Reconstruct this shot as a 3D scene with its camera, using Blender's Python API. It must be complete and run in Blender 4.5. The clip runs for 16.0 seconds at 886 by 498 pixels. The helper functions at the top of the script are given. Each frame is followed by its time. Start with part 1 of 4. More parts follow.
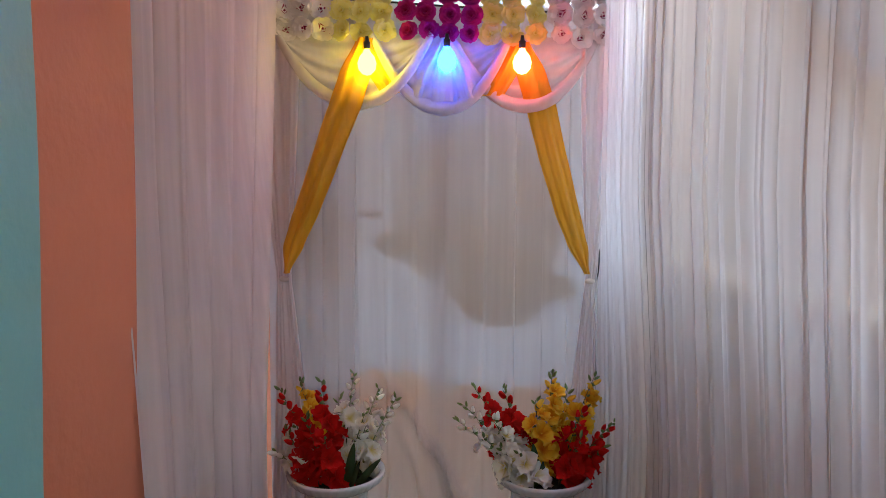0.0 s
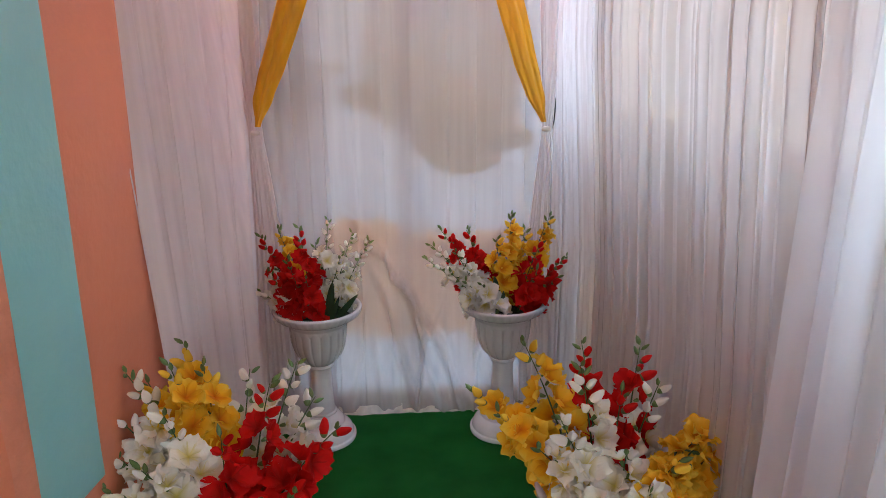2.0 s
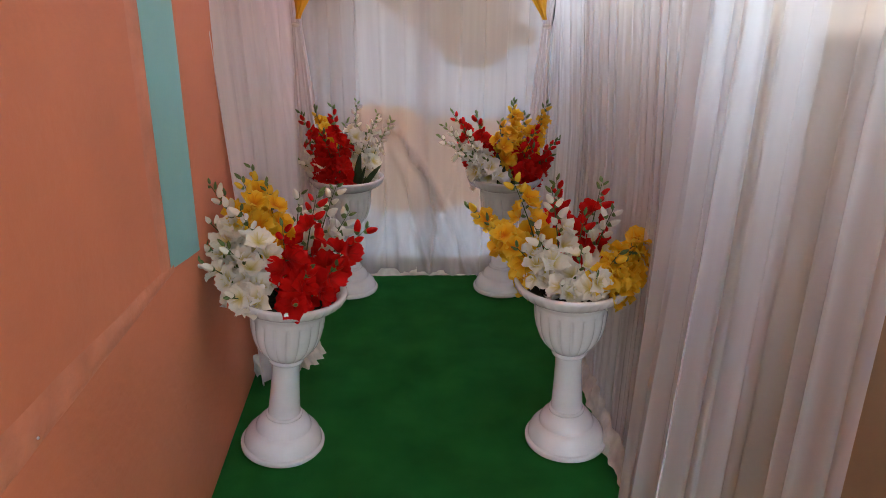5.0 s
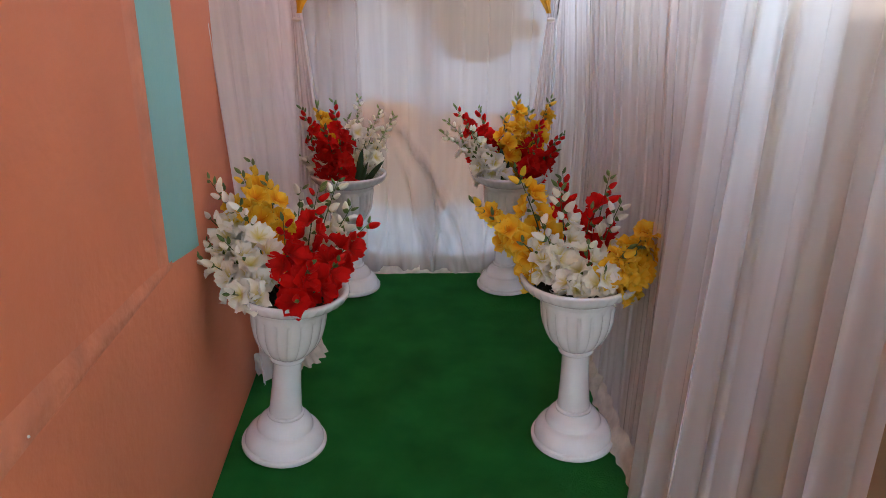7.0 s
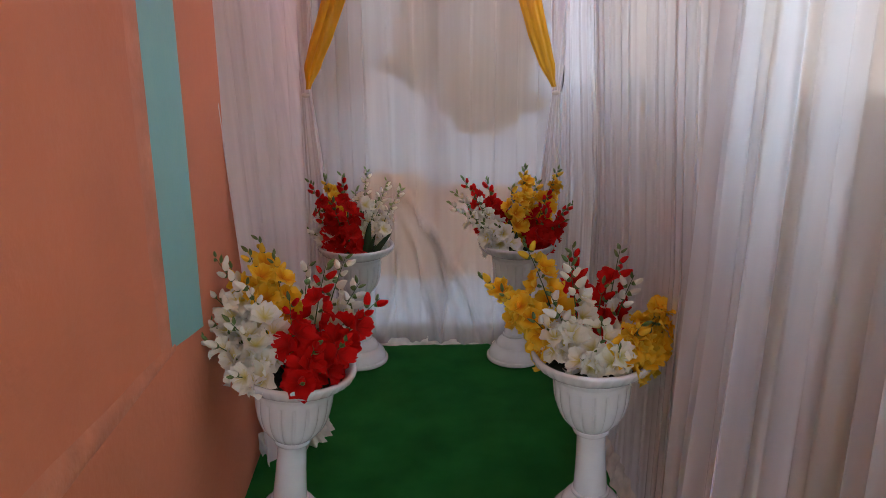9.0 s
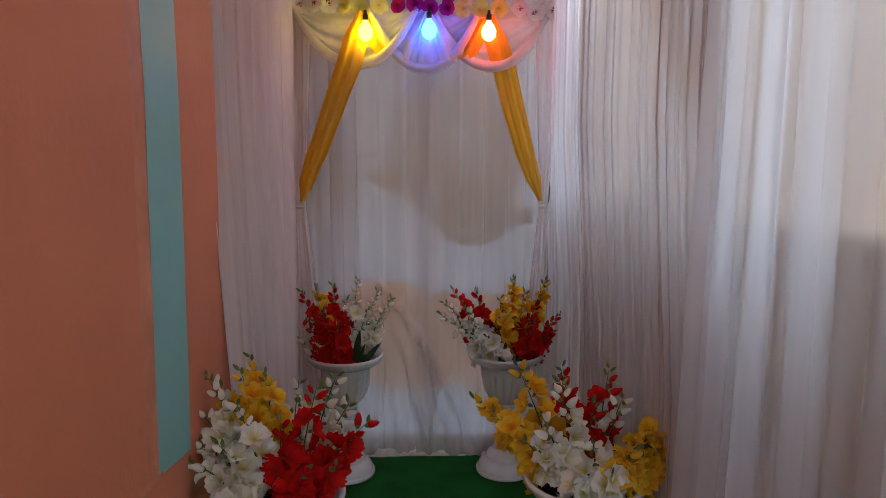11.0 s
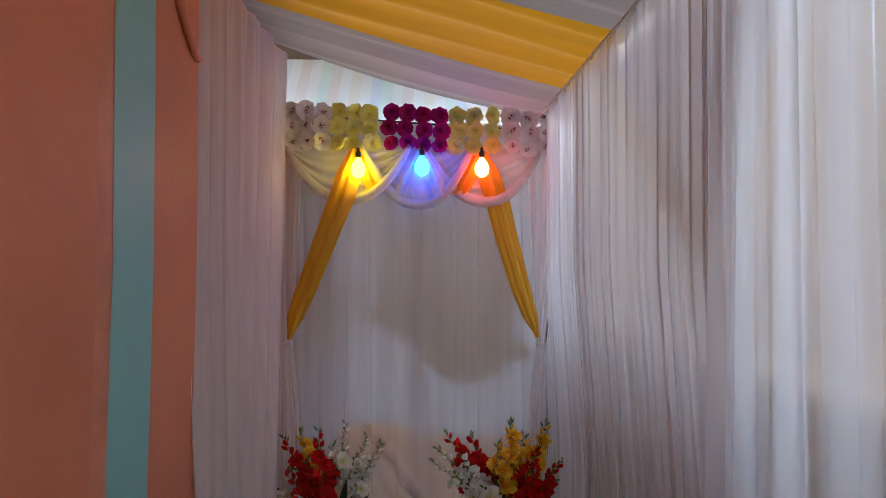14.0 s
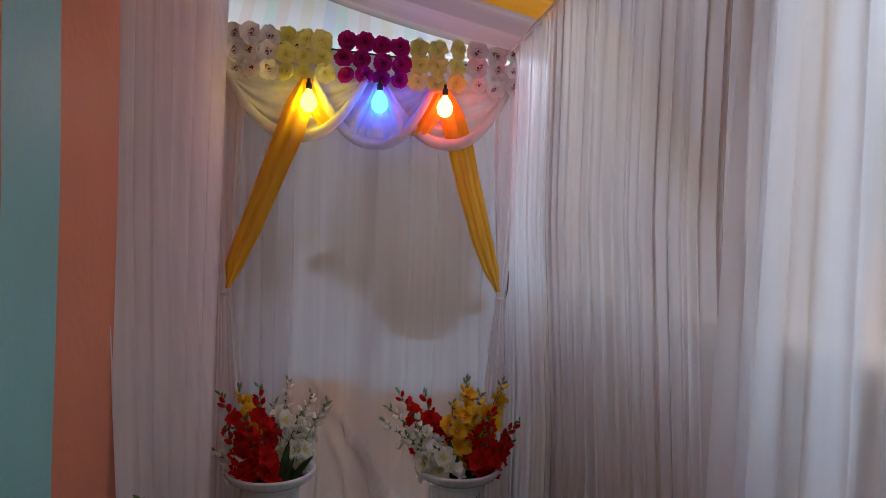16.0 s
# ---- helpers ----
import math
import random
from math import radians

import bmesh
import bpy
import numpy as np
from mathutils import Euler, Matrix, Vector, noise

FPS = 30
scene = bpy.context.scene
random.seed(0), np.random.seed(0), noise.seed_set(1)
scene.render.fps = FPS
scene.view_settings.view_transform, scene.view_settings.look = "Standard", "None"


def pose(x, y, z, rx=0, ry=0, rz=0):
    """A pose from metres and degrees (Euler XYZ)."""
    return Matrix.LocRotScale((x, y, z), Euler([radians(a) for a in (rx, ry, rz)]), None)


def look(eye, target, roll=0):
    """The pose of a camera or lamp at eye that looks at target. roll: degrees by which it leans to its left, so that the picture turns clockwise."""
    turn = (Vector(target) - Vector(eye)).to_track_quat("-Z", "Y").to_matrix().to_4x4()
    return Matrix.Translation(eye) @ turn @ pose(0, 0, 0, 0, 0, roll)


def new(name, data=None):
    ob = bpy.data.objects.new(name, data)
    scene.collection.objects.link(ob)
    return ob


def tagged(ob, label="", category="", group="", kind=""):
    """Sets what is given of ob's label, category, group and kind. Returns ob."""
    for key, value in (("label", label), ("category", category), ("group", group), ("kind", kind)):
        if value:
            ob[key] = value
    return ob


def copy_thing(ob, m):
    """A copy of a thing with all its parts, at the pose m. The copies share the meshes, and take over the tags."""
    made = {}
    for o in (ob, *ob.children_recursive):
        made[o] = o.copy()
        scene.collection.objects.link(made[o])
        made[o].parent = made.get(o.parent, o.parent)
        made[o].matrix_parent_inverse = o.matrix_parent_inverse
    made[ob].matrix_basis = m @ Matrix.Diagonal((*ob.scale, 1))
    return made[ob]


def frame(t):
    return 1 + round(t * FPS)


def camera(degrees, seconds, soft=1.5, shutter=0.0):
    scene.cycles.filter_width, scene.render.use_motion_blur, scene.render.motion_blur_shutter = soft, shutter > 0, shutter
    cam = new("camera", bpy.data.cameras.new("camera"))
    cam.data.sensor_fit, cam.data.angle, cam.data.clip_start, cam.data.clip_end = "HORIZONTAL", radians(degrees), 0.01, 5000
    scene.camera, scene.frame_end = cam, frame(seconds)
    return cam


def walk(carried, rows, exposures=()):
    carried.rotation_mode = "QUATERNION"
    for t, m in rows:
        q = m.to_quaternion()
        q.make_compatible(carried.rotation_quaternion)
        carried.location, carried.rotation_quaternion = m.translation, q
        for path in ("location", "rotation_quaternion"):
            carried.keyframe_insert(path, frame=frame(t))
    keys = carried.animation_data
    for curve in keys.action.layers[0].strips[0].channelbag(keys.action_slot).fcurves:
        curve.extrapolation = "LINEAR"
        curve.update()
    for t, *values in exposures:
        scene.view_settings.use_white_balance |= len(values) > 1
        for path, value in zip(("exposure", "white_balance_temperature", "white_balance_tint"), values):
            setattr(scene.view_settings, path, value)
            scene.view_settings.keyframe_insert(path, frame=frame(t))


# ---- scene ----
cam = camera(66.6, 16.0, soft=0.9)
METRES, EYE, TILT, LEAN, TURN = 1.55, 1.68, 1.0, 0.0, 0.0
SKY, SUN = 1.0, 1.0
ROWS = [
    (0.0, 0.0, 0.0, 0.0, 0.02, -5.79, -0.21),
    (0.5, -0.0157, -0.0527, -0.0156, -1.74, -10.51, 0.47),
    (1.0, -0.0266, -0.0814, -0.0162, -2.55, -14.26, 0.04),
    (1.5, -0.0296, -0.0972, -0.0251, -3.11, -15.97, 0.66),
    (2.0, -0.0292, -0.1271, -0.0335, -3.88, -16.83, 0.55),
    (2.5, -0.0063, -0.2022, -0.0408, -2.24, -15.06, -0.43),
    (3.0, 0.0034, -0.304, -0.0647, 0.68, -17.81, -0.24),
    (3.5, -0.0092, -0.3879, -0.0723, -0.12, -17.5, -0.96),
    (4.0, -0.0307, -0.4456, -0.0933, -1.06, -21.24, 0.39),
    (4.5, -0.0312, -0.487, -0.1021, -1.62, -21.41, 0.08),
    (5.0, -0.0252, -0.5077, -0.1107, -1.91, -22.05, -0.39),
    (7.5, -0.0291, -0.4747, -0.1324, -1.69, -22.01, -0.0),
    (8.0, -0.0292, -0.4627, -0.1329, -1.63, -21.69, 0.26),
    (8.5, -0.0292, -0.4524, -0.1218, -1.82, -19.25, 0.53),
    (9.0, -0.03, -0.4539, -0.1106, -1.37, -16.76, 0.52),
    (11.5, -0.0439, -0.4668, -0.0294, -2.62, -7.26, -0.12),
    (12.0, -0.0404, -0.4618, -0.005, -1.99, -5.69, 0.51),
    (12.5, -0.0353, -0.4508, 0.0054, -2.08, -3.83, 0.66),
    (13.0, -0.0371, -0.4415, 0.013, -1.79, -2.12, 0.82),
    (13.5, -0.0383, -0.4157, 0.0206, -2.25, -1.27, 0.32),
    (14.0, -0.0271, -0.3807, 0.0242, -2.74, 0.43, 0.03),
    (14.5, -0.0111, -0.3521, 0.023, -3.01, 0.85, -0.56),
    (15.0, -0.0029, -0.3319, 0.0175, -3.66, 0.67, -1.21),
    (15.5, -0.0159, -0.2806, -0.003, -7.11, -1.21, -2.16),
    (16.0, -0.0518, -0.2256, -0.0077, -7.39, -3.12, -1.84),
]
EXPOSURES = [(0.0, 0.33, 6150, 0), (0.5, 0.45, 6150, 0), (1.0, 0.68, 6200, 1), (2.0, 0.93, 6300, 0), (2.5, 0.70, 6350, 1), (3.5, 0.50, 6500, 1), (4.5, 0.75, 6700, 1), (5.0, 0.86, 6700, 1), (8.0, 0.92, 6400, 1), (9.0, 0.52, 6550, 3), (11.5, -0.06, 6300, 3), (14.5, -0.22, 6150, 3), (15.5, -0.28, 6180, 4), (16.0, -0.25, 6200, 4)]
walk(cam, [(t, pose(0, 0, EYE, TILT, LEAN, TURN) @ pose(METRES * x, METRES * y, METRES * z, 90 + pitch, roll, yaw)) for t, x, y, z, yaw, pitch, roll in ROWS], EXPOSURES)

# ---- world and light ----
world = bpy.data.worlds.new("world")
scene.world = world
world.use_nodes = True
sky = world.node_tree.nodes.new("ShaderNodeTexSky")
sky.sky_type, sky.sun_disc = "NISHITA", False
sky.sun_elevation, sky.sun_rotation = radians(50), radians(-121)
sky.air_density, sky.dust_density = 1.0, 3.0
background = world.node_tree.nodes["Background"]
background.inputs["Strength"].default_value = SKY
world.node_tree.links.new(sky.outputs[0], background.inputs["Color"])

sun_data = bpy.data.lights.new("sun", "SUN")
sun_data.energy, sun_data.angle, sun_data.color = SUN, radians(25), (1.0, 0.97, 0.93)
sun = new("sun", sun_data)
sun.matrix_world = look((-5.0, -3.0, 7.0), (0, 0, 0))


# ---- materials ----
def nodes_of(name):
    m = bpy.data.materials.new(name)
    m.use_nodes = True
    nt = m.node_tree
    return m, nt, nt.nodes, nt.links


def varied(nt, colour, scale, amount, detail=4.0, stretch=(1, 1, 1), dark=0.75):
    """Colour that wanders between a darker and a lighter tone by noise in object space."""
    n, l = nt.nodes, nt.links
    co = n.new("ShaderNodeTexCoord")
    mp = n.new("ShaderNodeMapping")
    mp.inputs["Scale"].default_value = stretch
    l.new(co.outputs["Object"], mp.inputs["Vector"])
    tex = n.new("ShaderNodeTexNoise")
    tex.inputs["Scale"].default_value, tex.inputs["Detail"].default_value = scale, detail
    l.new(mp.outputs[0], tex.inputs["Vector"])
    ramp = n.new("ShaderNodeValToRGB")
    ramp.color_ramp.elements[0].position, ramp.color_ramp.elements[1].position = 0.3, 0.7
    lo = [c * (1 - amount * (1 - dark) * 4) for c in colour]
    hi = [min(1, c * (1 + amount * 0.35)) for c in colour]
    ramp.color_ramp.elements[0].color = (*lo, 1)
    ramp.color_ramp.elements[1].color = (*hi, 1)
    l.new(tex.outputs["Fac"], ramp.inputs["Fac"])
    return ramp.outputs["Color"], mp.outputs[0]


def solid(name, colour, rough=0.6, scale=6.0, amount=0.2, bump=0.1, bump_scale=80.0, spec=0.5, stretch=(1, 1, 1), coat=0.0):
    m, nt, n, l = nodes_of(name)
    b = n["Principled BSDF"]
    col, vec = varied(nt, colour, scale, amount, stretch=stretch)
    l.new(col, b.inputs["Base Color"])
    b.inputs["Roughness"].default_value = rough
    b.inputs["Specular IOR Level"].default_value = spec
    b.inputs["Coat Weight"].default_value = coat
    if bump:
        tex = n.new("ShaderNodeTexNoise")
        tex.inputs["Scale"].default_value, tex.inputs["Detail"].default_value = bump_scale, 5
        l.new(vec, tex.inputs["Vector"])
        bp = n.new("ShaderNodeBump")
        bp.inputs["Strength"].default_value, bp.inputs["Distance"].default_value = bump, 0.01
        l.new(tex.outputs["Fac"], bp.inputs["Height"])
        l.new(bp.outputs[0], b.inputs["Normal"])
    return m


def cloth(name, colour, through_light=0.45, sheer=0.1, amount=0.12, stretch=(30, 30, 1.2), colour_socket=None, rough=0.75, spec=0.25, blur=0.0):
    """Thin woven cloth: it scatters light on both sides and lets a little pass straight."""
    m, nt, n, l = nodes_of(name)
    b = n["Principled BSDF"]
    b.inputs["Roughness"].default_value = rough
    b.inputs["Specular IOR Level"].default_value = spec
    b.inputs["Sheen Weight"].default_value = 0.25
    col, vec = varied(nt, colour, 1.0, amount, stretch=stretch)
    if colour_socket:
        col = colour_socket(nt, col)
    l.new(col, b.inputs["Base Color"])
    tr = n.new("ShaderNodeBsdfTranslucent")
    l.new(col, tr.inputs["Color"])
    mix = n.new("ShaderNodeMixShader")
    mix.inputs["Fac"].default_value = through_light
    l.new(b.outputs[0], mix.inputs[1])
    l.new(tr.outputs[0], mix.inputs[2])
    if blur:  # thick gauze: what lies behind shows softened
        clear = n.new("ShaderNodeBsdfRefraction")
        clear.inputs["IOR"].default_value, clear.inputs["Roughness"].default_value = 1.07, blur
    else:
        clear = n.new("ShaderNodeBsdfTransparent")
    last = n.new("ShaderNodeMixShader")
    last.inputs["Fac"].default_value = sheer
    if blur:  # the gauze lies denser and thinner in long upright streaks
        streak = n.new("ShaderNodeTexNoise")
        streak.inputs["Scale"].default_value, streak.inputs["Detail"].default_value = 0.62, 2.0
        l.new(vec, streak.inputs["Vector"])
        dense = n.new("ShaderNodeMapRange")
        dense.inputs["From Min"].default_value, dense.inputs["From Max"].default_value = 0.36, 0.64
        dense.inputs["To Min"].default_value, dense.inputs["To Max"].default_value = 0.30 * sheer, min(0.85, 1.75 * sheer)
        l.new(streak.outputs["Fac"], dense.inputs["Value"])
        l.new(dense.outputs[0], last.inputs["Fac"])
    l.new(mix.outputs[0], last.inputs[1])
    l.new(clear.outputs[0], last.inputs[2])
    l.new(last.outputs[0], n["Material Output"].inputs["Surface"])
    return m


def tint_patches(patches, tint):
    """Soft-edged blotches of tint, painted shade among them: (x, z, half width, half height, strength) in the sheet's
    own metres.
    """
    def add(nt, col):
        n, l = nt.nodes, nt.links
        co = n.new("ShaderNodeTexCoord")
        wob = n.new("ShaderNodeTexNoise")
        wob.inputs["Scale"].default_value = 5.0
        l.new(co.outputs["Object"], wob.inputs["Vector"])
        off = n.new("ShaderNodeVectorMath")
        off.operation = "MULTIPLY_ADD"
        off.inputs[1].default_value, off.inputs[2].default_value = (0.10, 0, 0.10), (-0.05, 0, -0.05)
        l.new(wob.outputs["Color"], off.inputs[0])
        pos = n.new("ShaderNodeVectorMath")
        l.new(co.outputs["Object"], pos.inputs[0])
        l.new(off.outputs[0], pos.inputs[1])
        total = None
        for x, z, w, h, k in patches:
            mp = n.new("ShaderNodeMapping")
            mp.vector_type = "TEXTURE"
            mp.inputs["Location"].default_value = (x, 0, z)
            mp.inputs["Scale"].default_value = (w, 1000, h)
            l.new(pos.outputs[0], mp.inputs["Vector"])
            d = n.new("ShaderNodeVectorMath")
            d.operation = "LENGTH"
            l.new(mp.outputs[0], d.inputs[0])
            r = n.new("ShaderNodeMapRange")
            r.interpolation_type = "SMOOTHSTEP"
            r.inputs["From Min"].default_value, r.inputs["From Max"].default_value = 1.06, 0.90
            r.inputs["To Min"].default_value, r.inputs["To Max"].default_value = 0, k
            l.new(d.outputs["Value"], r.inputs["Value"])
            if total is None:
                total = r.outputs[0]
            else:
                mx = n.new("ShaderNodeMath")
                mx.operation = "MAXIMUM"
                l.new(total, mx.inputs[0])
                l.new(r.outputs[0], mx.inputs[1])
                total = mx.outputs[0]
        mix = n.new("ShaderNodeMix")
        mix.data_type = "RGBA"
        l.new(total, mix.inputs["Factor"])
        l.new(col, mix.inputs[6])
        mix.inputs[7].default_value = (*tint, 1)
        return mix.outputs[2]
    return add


def glow(name, colour, strength):
    m, nt, n, l = nodes_of(name)
    e = n.new("ShaderNodeEmission")
    e.inputs["Color"].default_value, e.inputs["Strength"].default_value = (*colour, 1), strength
    l.new(e.outputs[0], n["Material Output"].inputs["Surface"])
    return m


def petal_mat(name, base, tip, throat, heart=0.02):
    """A silk petal: throat to tip along the petal's own length, kept in its UV."""
    m, nt, n, l = nodes_of(name)
    b = n["Principled BSDF"]
    uv = n.new("ShaderNodeUVMap")
    sep = n.new("ShaderNodeSeparateXYZ")
    l.new(uv.outputs[0], sep.inputs[0])
    ramp = n.new("ShaderNodeValToRGB")
    e = ramp.color_ramp.elements
    e[0].position, e[0].color = heart, (*throat, 1)
    e[1].position, e[1].color = 1.0, (*tip, 1)
    mid = e.new(0.35)
    mid.color = (*base, 1)
    l.new(sep.outputs["Y"], ramp.inputs["Fac"])
    info = n.new("ShaderNodeObjectInfo")
    hsv = n.new("ShaderNodeHueSaturation")
    mr = n.new("ShaderNodeMapRange")
    mr.inputs["To Min"].default_value, mr.inputs["To Max"].default_value = 0.90, 1.06
    l.new(info.outputs["Random"], mr.inputs["Value"])
    l.new(mr.outputs[0], hsv.inputs["Value"])
    l.new(ramp.outputs["Color"], hsv.inputs["Color"])
    l.new(hsv.outputs[0], b.inputs["Base Color"])
    b.inputs["Roughness"].default_value = 0.65
    b.inputs["Specular IOR Level"].default_value = 0.15
    wave = n.new("ShaderNodeTexWave")
    wave.inputs["Scale"].default_value = 6.0
    l.new(uv.outputs[0], wave.inputs["Vector"])
    bp = n.new("ShaderNodeBump")
    bp.inputs["Strength"].default_value, bp.inputs["Distance"].default_value = 0.25, 0.002
    l.new(wave.outputs["Fac"], bp.inputs["Height"])
    l.new(bp.outputs[0], b.inputs["Normal"])
    tr = n.new("ShaderNodeBsdfTranslucent")
    l.new(hsv.outputs[0], tr.inputs["Color"])
    mix = n.new("ShaderNodeMixShader")
    mix.inputs["Fac"].default_value = 0.36
    l.new(b.outputs[0], mix.inputs[1])
    l.new(tr.outputs[0], mix.inputs[2])
    l.new(mix.outputs[0], n["Material Output"].inputs["Surface"])
    return m


ORANGE = solid("orange_paint", (0.68, 0.235, 0.130), 0.6, 1.6, 0.16, 0.25, 35, spec=0.3)
ORANGE_EDGE = solid("worn_and_lit_orange_paint", (0.68, 0.255, 0.15), 0.55, 9, 0.2, 0.4, 40)
TEAL = solid("teal_paint", (0.24, 0.53, 0.53), 0.5, 1.8, 0.12, 0.2, 35)
BEIGE = solid("beige_paint", (0.50, 0.36, 0.22), 0.6, 1.5, 0.15, 0.2, 40)
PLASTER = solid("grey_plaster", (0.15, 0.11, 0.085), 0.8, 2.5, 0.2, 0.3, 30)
WARM_PLASTER = solid("beige_plaster", (0.50, 0.36, 0.22), 0.8, 2.5, 0.2, 0.3, 30)
CONCRETE = solid("concrete", (0.30, 0.27, 0.24), 0.9, 4, 0.25, 0.3, 30)
EARTH = solid("earth", (0.22, 0.17, 0.12), 0.95, 3, 0.3, 0.5, 10)
CARPET = solid("green_carpet", (0.026, 0.215, 0.042), 0.95, 5, 0.3, 0.9, 900, spec=0.1)
PLASTIC = solid("white_plastic", (0.74, 0.73, 0.76), 0.20, 9, 0.10, 0.05, 30, coat=0.25)
FOAM = solid("dark_foam", (0.02, 0.03, 0.015), 0.9, 30, 0.3, 0.6, 80)
STEM = solid("green_stem", (0.045, 0.11, 0.022), 0.55, 40, 0.25, 0.2, 100)
BLADE = solid("dark_green_leaf", (0.022, 0.06, 0.018), 0.45, 40, 0.25, 0.2, 100)
CALYX = solid("green_calyx", (0.13, 0.21, 0.06), 0.6, 60, 0.25, 0.2, 100)
DARK = solid("dark_bakelite", (0.02, 0.018, 0.016), 0.4, 30, 0.2, 0.1, 60)
THREAD = solid("thread", (0.12, 0.07, 0.06), 0.8, 60, 0.2, 0.0)
PINK_WALL = solid("pink_plaster", (0.44, 0.37, 0.36), 0.8, 1.5, 0.2, 0.3, 20)
HOUSE_WALL = solid("grey_house_plaster", (0.50, 0.58, 0.68), 0.85, 0.8, 0.6, 0.3, 12)
LEAF = solid("tree_leaf", (0.07, 0.13, 0.04), 0.6, 2, 0.3, 0.0)
BARK = solid("bark", (0.12, 0.08, 0.05), 0.9, 8, 0.3, 0.5, 20)

WHITE_CLOTH = cloth("white_net_cloth", (0.83, 0.79, 0.80), 0.42, 0.05, 0.10)
SIDE_CLOTH = cloth("white_side_cloth", (0.73, 0.68, 0.67), 0.44, 0.28, 0.11, (30, 30, 0.7), blur=0.6)
SHEER_CLOTH = cloth("sheer_white_cloth", (0.86, 0.86, 0.88), 0.68, 0.48, 0.08, (18, 18, 0.6), blur=0.8)
FRONT_SHEER = cloth("sheer_backdrop_cloth", (0.76, 0.71, 0.71), 0.45, 0.52, 0.14, (16, 16, 0.7), rough=0.42, spec=0.5)
SWAG_CLOTH = cloth("swag_net", (0.78, 0.74, 0.74), 0.40, 0.12, 0.1, (25, 25, 25))
YELLOW_CLOTH = cloth("yellow_net", (0.80, 0.42, 0.015), 0.35, 0.03, 0.12, (40, 40, 1.5))
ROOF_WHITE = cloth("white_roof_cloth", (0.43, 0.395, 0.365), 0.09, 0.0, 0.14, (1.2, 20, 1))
ROOF_YELLOW = cloth("yellow_roof_cloth", (0.62, 0.29, 0.008), 0.17, 0.0, 0.12, (1.2, 20, 1))
HEM_CLOTH = cloth("cream_hem", (0.82, 0.77, 0.70), 0.3, 0.0, 0.25, (20, 20, 20))
# beige: shade in the backlit cloth layers, painted into the sheet's colour
BACKLIT_SHADE = tint_patches([
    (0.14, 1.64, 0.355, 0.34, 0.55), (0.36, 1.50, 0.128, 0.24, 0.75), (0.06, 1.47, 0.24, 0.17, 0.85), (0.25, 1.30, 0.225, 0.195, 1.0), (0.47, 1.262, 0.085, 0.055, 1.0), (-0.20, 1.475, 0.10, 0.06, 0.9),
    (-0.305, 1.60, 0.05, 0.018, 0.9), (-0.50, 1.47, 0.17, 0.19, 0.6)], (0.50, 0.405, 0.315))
PEACH_PATCHES = tint_patches([(-0.05, 0.60, 0.66, 0.27, 0.8), (0.45, 0.57, 0.34, 0.30, 0.85), (-0.22, 0.83, 0.19, 0.10, 1.0), (0.10, 0.80, 0.14, 0.075, 0.95), (0.40, 0.82, 0.16, 0.05, 0.9)], (0.76, 0.47, 0.30))
BACK_CLOTH = cloth("white_sheet_painted_shade", (0.78, 0.78, 0.82), 0.25, 0.0, 0.06, (3, 3, 3), lambda nt, col: PEACH_PATCHES(nt, BACKLIT_SHADE(nt, col)))

PETALS = {
    "white": petal_mat("white_petal", (0.90, 0.88, 0.78), (0.93, 0.92, 0.86), (0.70, 0.60, 0.14)),
    "red": petal_mat("red_petal", (0.64, 0.007, 0.008), (0.70, 0.010, 0.011), (0.36, 0.008, 0.005)),
    "yellow": petal_mat("yellow_petal", (0.90, 0.51, 0.025), (0.94, 0.69, 0.09), (0.70, 0.20, 0.01)),
    "magenta": petal_mat("magenta_petal", (0.56, 0.012, 0.22), (0.66, 0.03, 0.32), (0.34, 0.004, 0.10)),
    "lemon": petal_mat("lemon_petal", (0.88, 0.82, 0.22), (0.90, 0.86, 0.36), (0.70, 0.56, 0.08)),
    "blush": petal_mat("blush_petal", (0.86, 0.80, 0.78), (0.88, 0.84, 0.82), (0.30, 0.02, 0.09), 0.30),
}


# ---- building helpers ----
def mesh_of(name, bm, mats, smooth=True):
    me = bpy.data.meshes.new(name)
    bm.normal_update()
    bm.to_mesh(me)
    bm.free()
    for m in (mats if isinstance(mats, (list, tuple)) else [mats]):
        me.materials.append(m)
    if smooth:
        me.polygons.foreach_set("use_smooth", [True] * len(me.polygons))
    return me


def part(name, bm, mats, parent=None, label="", smooth=True):
    ob = new(name, mesh_of(name, bm, mats, smooth))
    ob.parent = parent
    return tagged(ob, label) if label else ob


def thing(name, at, label, category, group="", kind=""):
    ob = new(name)
    ob.empty_display_size = 0.05
    ob.location = at
    return tagged(ob, label, category, group, kind)


def box(bm, x0, y0, z0, x1, y1, z1, bevel=0.0):
    made = bmesh.ops.create_cube(bm, size=1.0, matrix=Matrix.Translation(((x0 + x1) / 2, (y0 + y1) / 2, (z0 + z1) / 2)) @ Matrix.Diagonal((x1 - x0, y1 - y0, z1 - z0, 1)))
    if bevel:
        edges = {e for v in made["verts"] for e in v.link_edges}
        bmesh.ops.bevel(bm, geom=list(edges), offset=bevel, segments=2, affect="EDGES", profile=0.5)
    return bm


